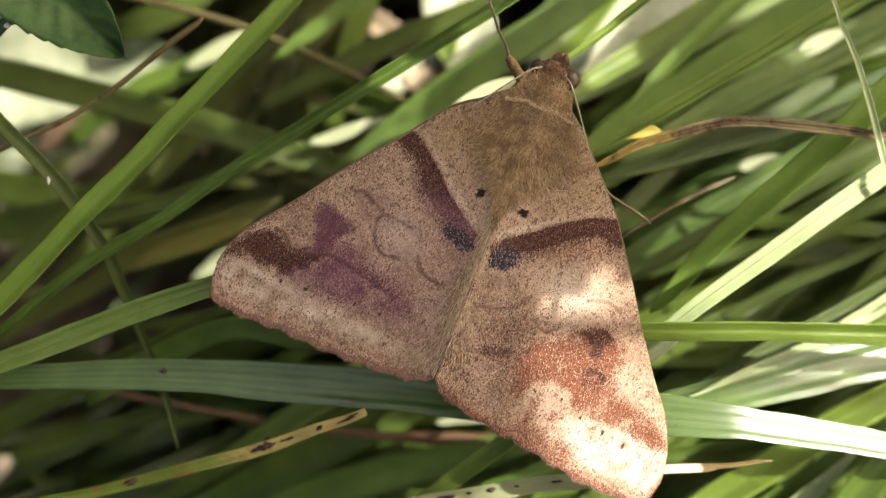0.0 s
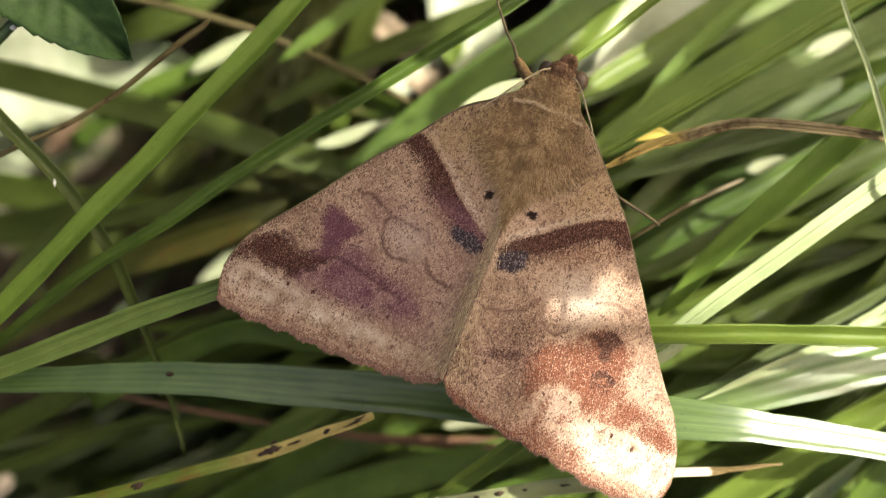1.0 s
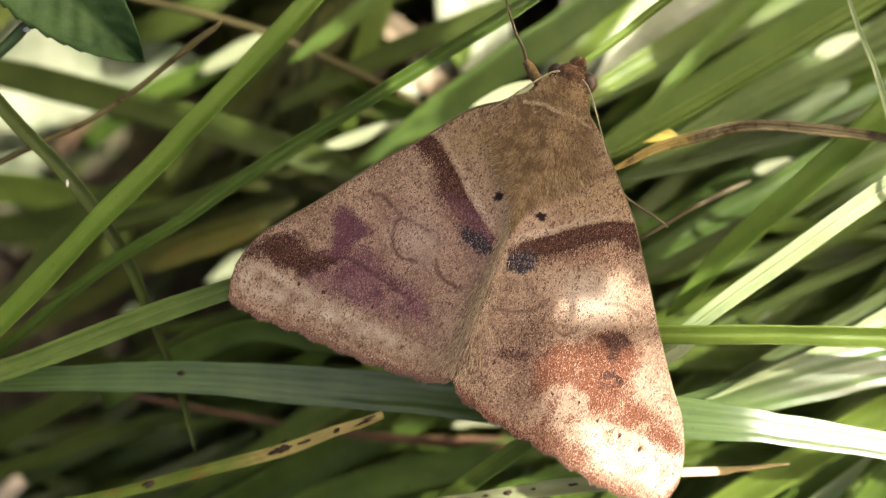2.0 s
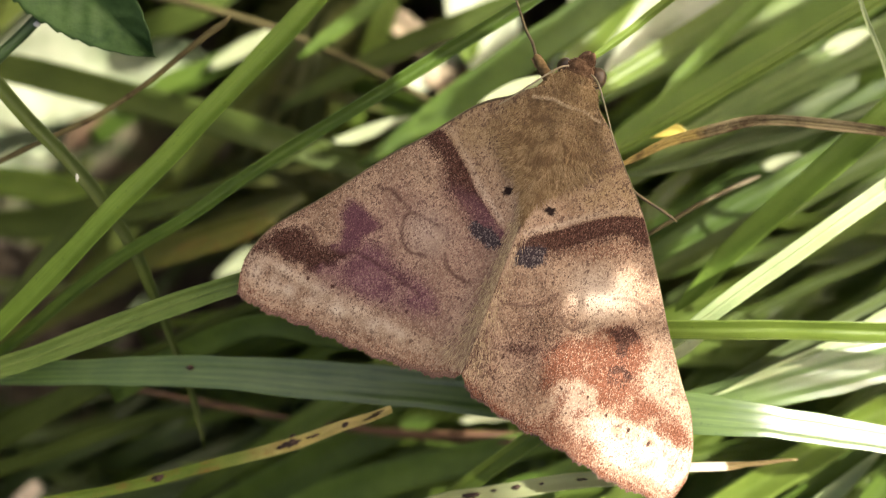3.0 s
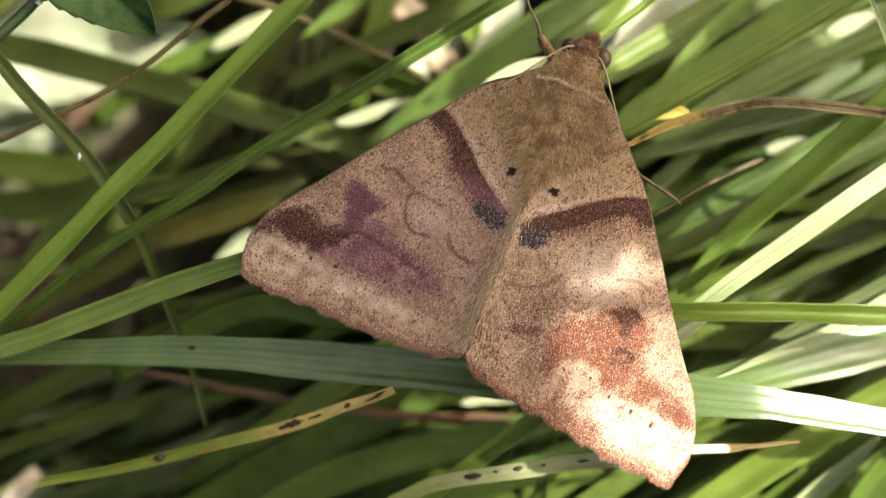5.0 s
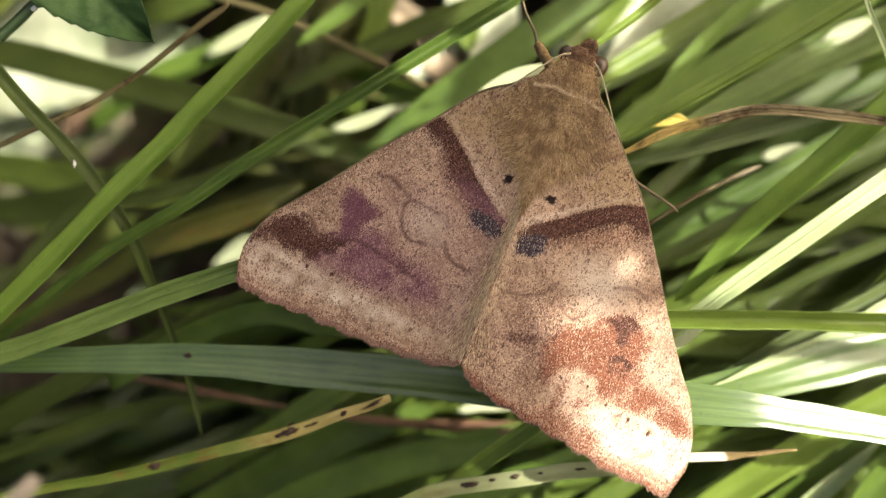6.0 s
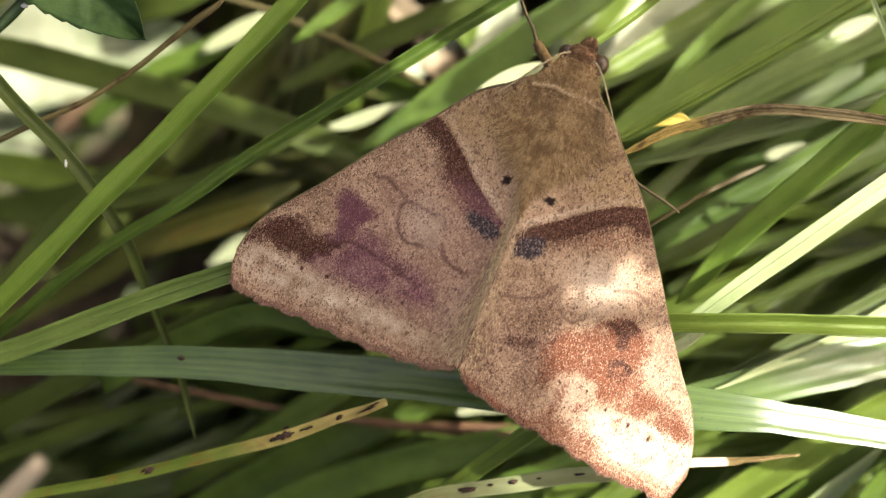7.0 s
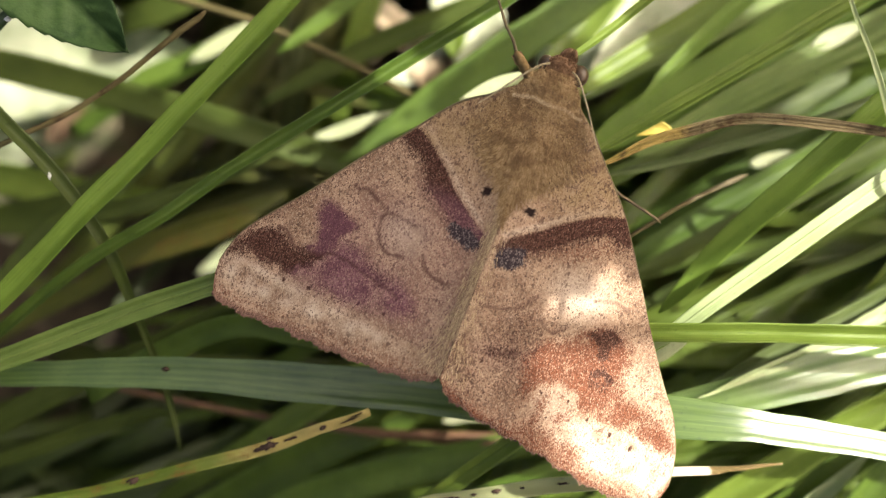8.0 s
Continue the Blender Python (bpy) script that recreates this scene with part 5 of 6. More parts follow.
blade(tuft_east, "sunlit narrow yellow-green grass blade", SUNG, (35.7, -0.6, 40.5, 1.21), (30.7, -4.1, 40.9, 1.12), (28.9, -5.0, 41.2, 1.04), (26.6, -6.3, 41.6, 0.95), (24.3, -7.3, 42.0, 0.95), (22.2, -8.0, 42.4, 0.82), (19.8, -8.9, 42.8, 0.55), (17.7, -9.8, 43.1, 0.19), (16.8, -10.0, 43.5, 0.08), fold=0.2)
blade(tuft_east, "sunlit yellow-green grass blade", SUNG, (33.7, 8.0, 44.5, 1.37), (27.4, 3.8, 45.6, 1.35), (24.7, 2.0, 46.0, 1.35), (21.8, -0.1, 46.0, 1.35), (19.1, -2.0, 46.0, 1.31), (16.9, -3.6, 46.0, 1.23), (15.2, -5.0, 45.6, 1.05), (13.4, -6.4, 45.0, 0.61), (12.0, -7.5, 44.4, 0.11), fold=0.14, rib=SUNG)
blade(tuft_east, "grooved green grass blade lying level", FRESH, (33.0, -5.7, 46.0, 1.35), (27.1, -5.5, 46.5, 1.37), (24.2, -5.4, 47.0, 1.33), (20.7, -5.3, 47.0, 1.29), (17.0, -5.3, 47.2, 1.25), (14.0, -5.3, 47.2, 1.21), (11.9, -5.3, 47.0, 1.11), (9.7, -5.4, 46.6, 0.22), fold=0.5)
blade(None, "thin dry straw, brown with a pale stretch", PALED, (21.9, -14.0, 45.4, 0.11), (20.9, -14.1, 45.3, 0.23), (19.4, -14.3, 45.3, 0.30), (18.3, -14.4, 45.2, 0.34), (17.6, -14.5, 45.2, 0.53), (15.1, -14.6, 45.1, 0.61), (11.9, -14.8, 45.1, 0.57), (10.0, -15.0, 45.0, 0.30), fold=0.35, root=False, name='dry_straw', category='straw', group='dry straws')
blade(tuft_east, "dried brown grass blade with a yellow patch", DRY, (29.9, 7.2, 46.0, 0.56), (27.3, 7.7, 46.0, 0.67), (24.0, 8.1, 46.0, 0.75), (21.0, 8.4, 46.0, 0.71), (18.7, 8.4, 46.0, 0.71), (16.9, 8.0, 46.0, 0.75), (15.0, 7.5, 46.0, 0.75), (13.1, 7.0, 46.0, 0.67), (11.3, 6.1, 46.0, 0.52), (10.3, 5.6, 46.0, 0.30), (9.6, 5.3, 46.0, 0.07), fold=0.35, veins=(6, 3))
blade(None, "round withered yellow grass shred", GOLD, (12.5, 7.7, 43.0, 0.3), (13.1, 8.0, 43.0, 0.85), (13.8, 8.15, 43.0, 1.0), (14.5, 8.05, 43.0, 0.85), (15.0, 7.9, 43.0, 0.3), fold=0.2, root=False, name='grass_shred', category='grass shred', group='grass shreds')
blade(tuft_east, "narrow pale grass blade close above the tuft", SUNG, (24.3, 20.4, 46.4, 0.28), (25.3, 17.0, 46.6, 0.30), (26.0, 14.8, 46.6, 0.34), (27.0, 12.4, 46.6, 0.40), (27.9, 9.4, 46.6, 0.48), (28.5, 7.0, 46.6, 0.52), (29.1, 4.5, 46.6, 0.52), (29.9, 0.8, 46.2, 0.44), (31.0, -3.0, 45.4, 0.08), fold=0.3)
blade(tuft_east, "broad pale grass blade in half shade", PALE, (39.5, -5.9, 39.0, 3.03), (32.7, -7.2, 40.5, 3.29), (26.2, -8.4, 41.9, 3.23), (21.3, -9.6, 42.6, 2.73), (17.8, -10.4, 42.6, 2.4), (14.7, -11.0, 42.4, 1.9), (12.0, -11.3, 42.2, 0.4), fold=0.12, roll=-12, ridge=0.04, across=27)
blade(tuft_south, "bright green grass blade with a sunny strip", FRESH, (16.2, -20.4, 39.0, 2.04), (18.9, -18.4, 39.5, 2.28), (22.0, -16.2, 40.0, 2.34), (26.7, -13.1, 40.5, 2.33), (32.3, -10.0, 40.5, 2.17), (38.3, -7.3, 39.0, 1.64), fold=0.3)
blade(tuft_south, "green grass blade in half shade", MID, (21.1, -21.2, 37.5, 2.08), (24.3, -18.7, 38.0, 2.24), (28.7, -15.4, 38.4, 2.23), (33.6, -12.4, 38.4, 2.06), (39.0, -9.5, 37.5, 1.67), fold=0.25)
blade(tuft_south, "broad green grass blade in shade", MID, (26.3, -22.0, 40.5, 2.41), (28.5, -18.1, 41.0, 2.63), (30.7, -15.4, 41.4, 2.62), (34.5, -11.9, 41.0, 1.99), (37.8, -9.2, 40.0, 0.40), fold=0.25)
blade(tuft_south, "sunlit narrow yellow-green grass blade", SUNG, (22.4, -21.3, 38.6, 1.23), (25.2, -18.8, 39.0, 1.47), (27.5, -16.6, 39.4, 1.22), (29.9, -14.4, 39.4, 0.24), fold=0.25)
blade(tuft_south, "green grass blade leaning over", MID, (14.3, -22.0, 36.0, 1.70), (17.6, -19.6, 36.4, 1.86), (21.8, -17.2, 36.6, 1.86), (26.8, -14.7, 36.6, 1.52), (32.1, -12.3, 36.0, 0.25), fold=0.2)
spotted_blade = blade(tuft_south, "pale yellow grass blade with dark spots", SPOTTED, (-5.5, -18.6, 44.5, 0.87), (-2.4, -17.1, 45.0, 0.97), (0.6, -16.5, 45.2, 1.01), (3.2, -16.1, 45.4, 1.06), (6.6, -15.5, 45.5, 1.06), (9.6, -15.3, 45.5, 1.01), (12.2, -15.2, 45.4, 0.76), (14.1, -15.1, 45.2, 0.15), fold=0.25)
rot_spot(spotted_blade, (3.23, -15.94, 45.40), 0.75, 0.53, 5, 870)
rot_spot(spotted_blade, (0.30, -16.55, 45.20), 1.35, 0.49, 8, 792)
rot_spot(spotted_blade, (9.59, -15.43, 45.50), 1.12, 0.30, 3, 1040)
rot_spot(spotted_blade, (4.91, -15.72, 45.40), 0.45, 0.23, 3, 915)
rot_spot(spotted_blade, (7.53, -15.40, 45.50), 0.97, 0.19, 4, 985)
rot_spot(spotted_blade, (1.73, -16.19, 45.30), 0.53, 0.23, 6, 830)
blade(tuft_south, "ribbed green blade below the wing", FRESH, (-5.6, -20.1, 43.0, 1.28), (-2.5, -18.0, 43.5, 1.27), (0.6, -15.6, 44.0, 1.27), (3.3, -13.6, 44.3, 1.26), (5.5, -12.0, 44.5, 1.20), (7.8, -10.6, 44.3, 0.94), (10.2, -9.3, 44.0, 0.17), fold=0.3, rib=FRESH)
blade(tuft_south, "broad dark green grass blade low in the tuft", MID, (-23.0, -23.7, 30.0, 3.20), (-17.3, -20.3, 31.0, 3.43), (-11.8, -17.0, 31.5, 3.41), (-5.6, -13.9, 31.5, 3.14), (0.7, -11.2, 31.0, 1.80), (5.3, -9.5, 30.0, 0.27), fold=0.15)
blade(tuft_south, "broad green grass blade low in the tuft", MID, (-18.5, -23.9, 34.0, 2.61), (-13.2, -20.3, 34.4, 2.77), (-7.9, -18.1, 34.8, 2.76), (-1.0, -16.3, 35.0, 2.58), (5.0, -15.0, 35.0, 2.15), (11.1, -14.2, 34.6, 0.86), fold=0.15)
blade(tuft_south, "green grass blade low in the tuft", MID, (-3.6, -22.9, 36.0, 1.87), (0.7, -19.4, 36.5, 2.03), (6.1, -17.2, 37.0, 1.93), (11.6, -14.6, 37.0, 1.68), (16.7, -13.4, 36.6, 1.01), fold=0.2)
blade(tuft_low, "pale grass tip painted as a sun fleck", WHITISH, (-0.5, -13.4, 33.6, 0.18), (0.2, -13.3, 33.6, 0.61), (1.2, -13.1, 33.6, 0.70), (2.4, -13.2, 33.6, 0.44), (3.8, -13.2, 33.6, 0.13), fold=0.1, root=False)
blade(tuft_low, "dim green grass blade in shade", DEEP, (-23.9, -9.0, 39.0, 1.23), (-18.1, -6.1, 39.4, 1.38), (-14.4, -4.8, 39.6, 1.38), (-9.1, -4.0, 39.4, 1.22), (-3.4, -3.2, 39.0, 0.41), fold=0.2, root=False)
blade(tuft_low, "green grass blade under the wing", MID, (-25.6, -10.5, 40.0, 1.61), (-19.4, -7.2, 40.5, 1.84), (-14.5, -5.5, 41.0, 1.75), (-8.9, -6.3, 41.0, 1.83), (-3.4, -6.4, 40.8, 1.60), (0.6, -6.8, 40.5, 0.40), fold=0.15, root=False)
stem(None, "dry brown grass stalk with a frayed end", DRYST, (-37.9, 3.0, 43.5, 0.35), (-33.4, 5.2, 44.0, 0.36), (-31.3, 6.0, 44.4, 0.38), (-29.5, 6.8, 44.7, 0.38), (-27.1, 7.8, 45.0, 0.38), (-25.2, 8.7, 45.0, 0.38), (-23.3, 9.8, 45.1, 0.36), (-21.4, 11.1, 45.2, 0.36), (-19.5, 12.6, 45.3, 0.38), (-17.6, 14.1, 45.4, 0.45), (-16.4, 14.9, 45.5, 0.41), (-15.9, 15.4, 45.5, 0.19), name='dry_stalk', group='dry stalks')
stem(None, "tan dead grass stalk out of focus", TANST, (-31.3, 22.6, 31.0, 0.59), (-26.0, 20.3, 32.0, 0.58), (-21.3, 19.0, 33.0, 0.57), (-15.6, 17.4, 33.0, 0.57), (-10.8, 15.4, 33.0, 0.57), (-6.3, 13.3, 33.0, 0.57), (-2.2, 11.2, 33.0, 0.51), (0.7, 10.0, 32.5, 0.26), name='dry_stalk', group='dry stalks')
stem(None, "reddish brown dead stalk low in the tuft", REDST, (-27.3, -11.2, 31.0, 0.36), (-17.3, -13.1, 31.0, 0.45), (-10.9, -14.1, 31.5, 0.49), (-3.7, -14.6, 33.0, 0.79), (0.7, -14.5, 34.5, 1.04), (5.0, -14.6, 34.5, 1.04), (9.0, -14.3, 34.0, 0.78), root=False, name='dry_stalk', group='dry stalks')
stem(None, "thin dry stalk with a pale tip", TWOTONE, (11.7, 0.8, 46.0, 0.26), (13.6, 1.9, 45.5, 0.30), (15.8, 3.1, 44.5, 0.31), (18.0, 4.1, 43.3, 0.35), (19.7, 4.8, 42.2, 0.31), (20.5, 5.1, 41.6, 0.08), root=False, name='dry_stalk', group='dry stalks')
blade(tuft_east, "broad green grass blade deep in the tuft", MID, (44.5, 28.4, 30.2, 2.60), (34.9, 21.9, 31.2, 3.22), (24.9, 15.8, 31.6, 3.20), (16.5, 11.1, 31.2, 2.57), (11.7, 8.8, 30.2, 0.23), fold=0.15, roll=4)
blade(tuft_east, "broad green grass blade deep in the tuft", MID, (44.4, 24.3, 30.3, 2.65), (34.9, 18.3, 31.3, 3.28), (24.9, 12.6, 31.7, 3.26), (16.5, 8.3, 31.3, 2.62), (10.6, 5.6, 30.3, 0.23), fold=0.15, roll=-14)
blade(tuft_east, "broad green grass blade deep in the tuft", MID, (44.4, 20.3, 30.3, 1.81), (34.9, 13.7, 31.3, 2.23), (24.9, 7.3, 31.7, 2.22), (16.5, 2.3, 31.3, 1.79), (8.5, -1.9, 30.3, 0.23), fold=0.15, roll=-14)
blade(tuft_east, "broad green grass blade deep in the tuft", MID, (44.9, 16.5, 29.3, 1.99), (35.3, 11.3, 30.3, 2.45), (25.2, 6.4, 30.7, 2.44), (16.6, 2.8, 30.3, 1.96), (10.4, 0.4, 29.3, 0.23), fold=0.15, roll=-8)
blade(tuft_east, "broad green grass blade deep in the tuft", MID, (45.1, 12.5, 29.0, 2.61), (35.4, 5.9, 30.0, 3.22), (25.3, -0.6, 30.4, 3.20), (16.7, -5.7, 30.0, 2.58), (6.5, -11.3, 29.0, 0.23), fold=0.15, roll=-14)
blade(tuft_east, "broad green grass blade deep in the tuft", MID, (45.3, 8.5, 28.5, 1.86), (35.6, 2.4, 29.5, 2.30), (25.4, -3.5, 29.9, 2.29), (16.8, -8.1, 29.5, 1.84), (5.4, -13.6, 28.5, 0.23), fold=0.15, roll=-14)
blade(tuft_east, "broad green grass blade deep in the tuft", MID, (45.2, 4.4, 28.7, 2.87), (35.5, -0.9, 29.7, 3.55), (25.3, -6.0, 30.1, 3.53), (16.8, -9.9, 29.7, 2.84), (11.4, -12.2, 28.7, 0.23), fold=0.15, roll=-8)
blade(tuft_east, "broad green grass blade deep in the tuft", MID, (45.0, 0.3, 29.1, 2.73), (35.4, -4.9, 30.1, 3.38), (25.2, -9.9, 30.5, 3.36), (16.7, -13.8, 30.1, 2.70), (9.7, -16.8, 29.1, 0.23), fold=0.15, roll=-14)
blade(tuft_east, "broad green grass blade deep in the tuft", MID, (43.9, -3.7, 31.3, 2.77), (34.5, -9.5, 32.3, 3.42), (24.6, -15.4, 32.7, 3.40), (16.3, -20.0, 32.3, 2.73), (11.2, -22.8, 31.3, 0.22), fold=0.15, roll=-8)
blade(tuft_east, "broad green grass blade deep in the tuft", MID, (45.5, -7.9, 28.1, 2.84), (35.8, -13.5, 29.1, 3.50), (25.5, -18.9, 29.5, 3.49), (16.9, -23.3, 29.1, 2.80), (7.3, -27.7, 28.1, 0.23), fold=0.15, roll=-8)
blade(tuft_east, "broad green grass blade deep in the tuft", MID, (45.0, -11.9, 29.1, 1.70), (35.4, -17.7, 30.1, 2.10), (25.2, -23.4, 30.5, 2.09), (16.7, -28.1, 30.1, 1.68), (10.0, -31.6, 29.1, 0.23), fold=0.15, roll=-8)
blade(tuft_east, "broad green grass blade deep in the tuft", MID, (45.5, -16.1, 28.2, 2.08), (35.7, -21.4, 29.2, 2.57), (25.5, -26.7, 29.6, 2.56), (16.9, -31.0, 29.2, 2.06), (10.3, -34.2, 28.2, 0.23), fold=0.15, roll=-14)
blade(tuft_south, "broad green grass blade deep in the tuft", MID, (44.7, -19.9, 29.7, 1.75), (35.1, -25.7, 30.7, 2.17), (25.1, -31.6, 31.1, 2.16), (16.6, -36.4, 30.7, 1.73), (12.0, -39.2, 29.7, 0.23), fold=0.15, roll=-14)
blade(tuft_east, "broad green grass blade low behind others", MID, (35.1, 24.0, 26.0, 2.67), (28.2, 20.0, 26.4, 2.96), (22.4, 16.3, 26.8, 2.95), (16.6, 12.7, 27.2, 2.35), (11.9, 9.7, 27.6, 0.29), fold=0.12, roll=8)
blade(tuft_east, "broad green grass blade low behind others", MID, (44.7, 19.2, 24.0, 3.17), (37.7, 15.4, 24.4, 3.51), (30.8, 11.7, 24.8, 3.50), (24.3, 8.3, 25.2, 2.79), (18.0, 5.0, 25.6, 0.35), fold=0.12, roll=8)
blade(tuft_east, "broad green grass blade low behind others", MID, (45.2, 13.4, 23.0, 3.21), (38.2, 9.8, 23.4, 3.55), (31.1, 6.3, 23.8, 3.53), (24.6, 2.9, 24.2, 2.82), (17.2, -0.8, 24.6, 0.35), fold=0.12, roll=-8)
blade(tuft_east, "broad green grass blade low behind others", MID, (46.3, 5.0, 23.0, 3.39), (40.2, 2.0, 23.4, 3.75), (33.1, -1.2, 23.8, 3.73), (26.6, -4.2, 24.2, 2.97), (20.2, -7.1, 24.6, 0.37), fold=0.12, roll=-8)
blade(tuft_east, "broad green grass blade low behind others", MID, (45.8, -2.9, 24.0, 3.35), (39.7, -5.9, 24.4, 3.71), (32.8, -9.0, 24.8, 3.69), (26.4, -11.9, 25.2, 2.94), (19.5, -14.9, 25.6, 0.37), fold=0.12, roll=8)
blade(tuft_east, "green grass blade low behind the head", FRESH, (28.4, 22.0, 26.0, 2.40), (24.0, 19.1, 26.2, 2.58), (19.6, 16.1, 26.5, 2.57), (15.8, 13.3, 26.8, 2.19), (11.7, 10.6, 27.0, 0.38), fold=0.15, roll=5)
blade(tuft_east, "green grass blade low behind others", MID, (43.7, 22.1, 24.0, 2.94), (36.2, 18.1, 24.2, 3.13), (29.9, 14.6, 24.5, 3.12), (24.0, 11.4, 24.8, 2.62), (18.1, 8.1, 25.0, 0.48), fold=0.15, roll=-6)
blade(tuft_low, "dim green grass blade low in the tuft", MID, (-34.2, 9.8, 19.0, 1.54), (-28.4, 13.2, 21.0, 1.81), (-24.0, 15.1, 22.5, 1.89), (-20.3, 16.8, 23.4, 1.57), (-17.8, 18.1, 23.8, 0.29), fold=0.15, root=False)
blade(tuft_low, "short grass blade end painted sunlit white", WHITISH, (12.3, -8.2, 44.0, 0.23), (13.5, -7.4, 44.4, 0.76), (14.5, -6.8, 44.5, 0.84), (15.6, -6.0, 44.4, 0.68), (16.9, -5.3, 44.0, 0.11), fold=0.15, root=False)
blade(tuft_west, "dim green grass blade low in the tuft", FRESH, (-42.1, 6.1, 22.0, 2.49), (-37.0, 5.3, 22.4, 2.98), (-32.9, 4.4, 22.6, 2.97), (-28.0, 3.9, 22.4, 2.48), (-22.6, 4.0, 22.0, 0.40), fold=0.12)
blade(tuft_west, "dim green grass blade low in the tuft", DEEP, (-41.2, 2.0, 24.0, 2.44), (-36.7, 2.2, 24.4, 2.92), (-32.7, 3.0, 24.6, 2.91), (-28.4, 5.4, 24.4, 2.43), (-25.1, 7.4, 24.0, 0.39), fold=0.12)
# dark green chosen here to paint shade
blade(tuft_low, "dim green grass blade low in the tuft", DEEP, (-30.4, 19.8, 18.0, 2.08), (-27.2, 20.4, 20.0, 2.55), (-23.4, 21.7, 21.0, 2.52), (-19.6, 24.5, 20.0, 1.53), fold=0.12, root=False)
blade(tuft_low, "golden withered grass blade low down", YELLOW, (-25.0, -1.6, 31.0, 0.37), (-21.8, -0.1, 31.0, 1.46), (-18.2, 1.1, 31.0, 1.58), (-15.1, 2.3, 31.0, 0.37), fold=0.15, root=False)
blade(tuft_low, "green grass blade low in the tuft", MID, (-29.0, 13.2, 22.5, 0.30), (-26.4, 14.4, 23.0, 1.48), (-23.8, 15.4, 23.2, 1.58), (-21.6, 16.5, 23.2, 0.39), fold=0.15, root=False)


# ---- herb leaf, pale leaves, litter ----
def broad_leaf(label, mat, base, tip, width, teeth, droop, seed, name, group="", twist=0.0, bulge=1.0, wavy=0.0, parent=None, holes=()):
    """A toothed leaf with a sunken midrib and raised fields between the side veins; rows in mm."""
    base, tip = Vector(base), Vector(tip)
    axis = tip - base
    length = axis.length
    axis.normalize()
    side = axis.cross(Vector((0, 0, 1))).normalized()
    up = side.cross(axis)
    side, up = side * math.cos(twist) + up * math.sin(twist), up * math.cos(twist) - side * math.sin(twist)
    n, m = (200, 101) if holes else (90, 21)
    verts, faces, uvs = [], [], []
    for i in range(n + 1):
        t = i / n
        half = width * 0.5 * (math.sin(math.pi * min(1.0, t ** 0.8)) ** 0.75) * (1.0 if t < 0.995 else 0.3)
        half *= 1 + wavy * (math.sin(t * 17 + seed) + 0.6 * math.sin(t * 41 + seed))
        half += 0.02
        saw = 1 + 0.07 * (((t * teeth) % 1.0) - 0.5) * (1 if teeth else 0)
        for j in range(m):
            u = 2 * j / (m - 1) - 1
            p = base + axis * length * t + side * half * u * (saw if abs(u) > 0.9 else 1)
            vein = math.cos((t * 9 - abs(u) * 1.6) * 2 * math.pi)
            lift = bulge * (abs(u) ** 0.8 * 0.10 * width - 0.012 * width * vein * (1 - abs(u)) * min(1, abs(u) * 4)) - droop * t * t * length
            lift += 0.02 * width * noise.noise(Vector((t * 5, u * 2, seed)))
            verts.append((p + up * lift) * MM)
            uvs.append((u, t * length))
    k = len(verts)
    verts += [v - up * 0.16 * MM for v in verts]
    uvs += uvs
    for i in range(n):
        for j in range(m - 1):
            q = (i * m + j, i * m + j + 1, (i + 1) * m + j + 1, (i + 1) * m + j)
            c = (verts[q[0]] + verts[q[2]]) * 0.5 / MM
            if any((c - Vector(foot)).cross(SUN_WAY).length < size * (1 + 0.25 * noise.noise(c * 0.6)) for *foot, size in holes):
                continue
            faces += [q, tuple(x + k for x in q[::-1])]
    ring = [j for j in range(m)] + [i * m + m - 1 for i in range(1, n + 1)] + [n * m + j for j in range(m - 2, -1, -1)] + [i * m for i in range(n - 1, 0, -1)]
    faces += [(a, a + k, b + k, b) for a, b in zip(ring, ring[1:] + ring[:1])]
    leaf = new(name, mesh_from(name, verts, faces, mat, uvs=uvs))
    leaf.parent = parent
    tagged(leaf, label, "" if parent else "leaf", group)
    foot = base - axis * length * 0.35
    v, f, t = tube([(*(base + axis * length * 0.9 - up * (0.3 + droop * length * 0.8)), 0.1), (*(base + axis * length * 0.4 - up * (0.2 + droop * length * 0.16)), width * 0.03), (*base, width * 0.045), (foot.x, foot.y, base.z * 0.75, width * 0.06), (foot.x - axis.x * 6, foot.y - axis.y * 6, -2, width * 0.065)], 8, 1.0)
    part("stalk", mesh_from("stalk", v, f, HERB, uvs=t), leaf, "green leaf stalk and midrib")
    return leaf


# ---- unseen tall plants added beside the moth, towards the sun, to shade it ----
def sunward(x, y, h):
    """The place h mm above the moth's level whose shadow falls on (x, y)."""
    k = h / SUN_WAY.z
    return x + SUN_WAY.x * k, y + SUN_WAY.y * k, 50 + h


SUN_HOLES = [(-9.2, 8.8, 31.8, 1.2), (-7.6, 9.3, 31.8, 1.3), (-5.9, 9.9, 31.8, 1.2), (1.9, 10.6, 42.0, 1.3), (3.7, 11.3, 42.0, 1.3), (24.5, 6.7, 34.0, 1.6), (28.4, 15.5, 36.5, 1.8), (14.0, 8.0, 43.0, 1.0), (10.4, -1.9, 50.2, 0.95), (11.4, 12.9, 36.0, 2.2), (-10.7, 16.8, 33.5, 1.3), (-21.8, -1.5, 16.0, 2.6), (14.7, 19.6, 25.0, 3.2), (17.2, 20.5, 23.0, 2.6), (10.5, 17.4, 27.0, 2.4)]   # spots of sun let through holes cut in the added shading leaves: x, y, z and how wide


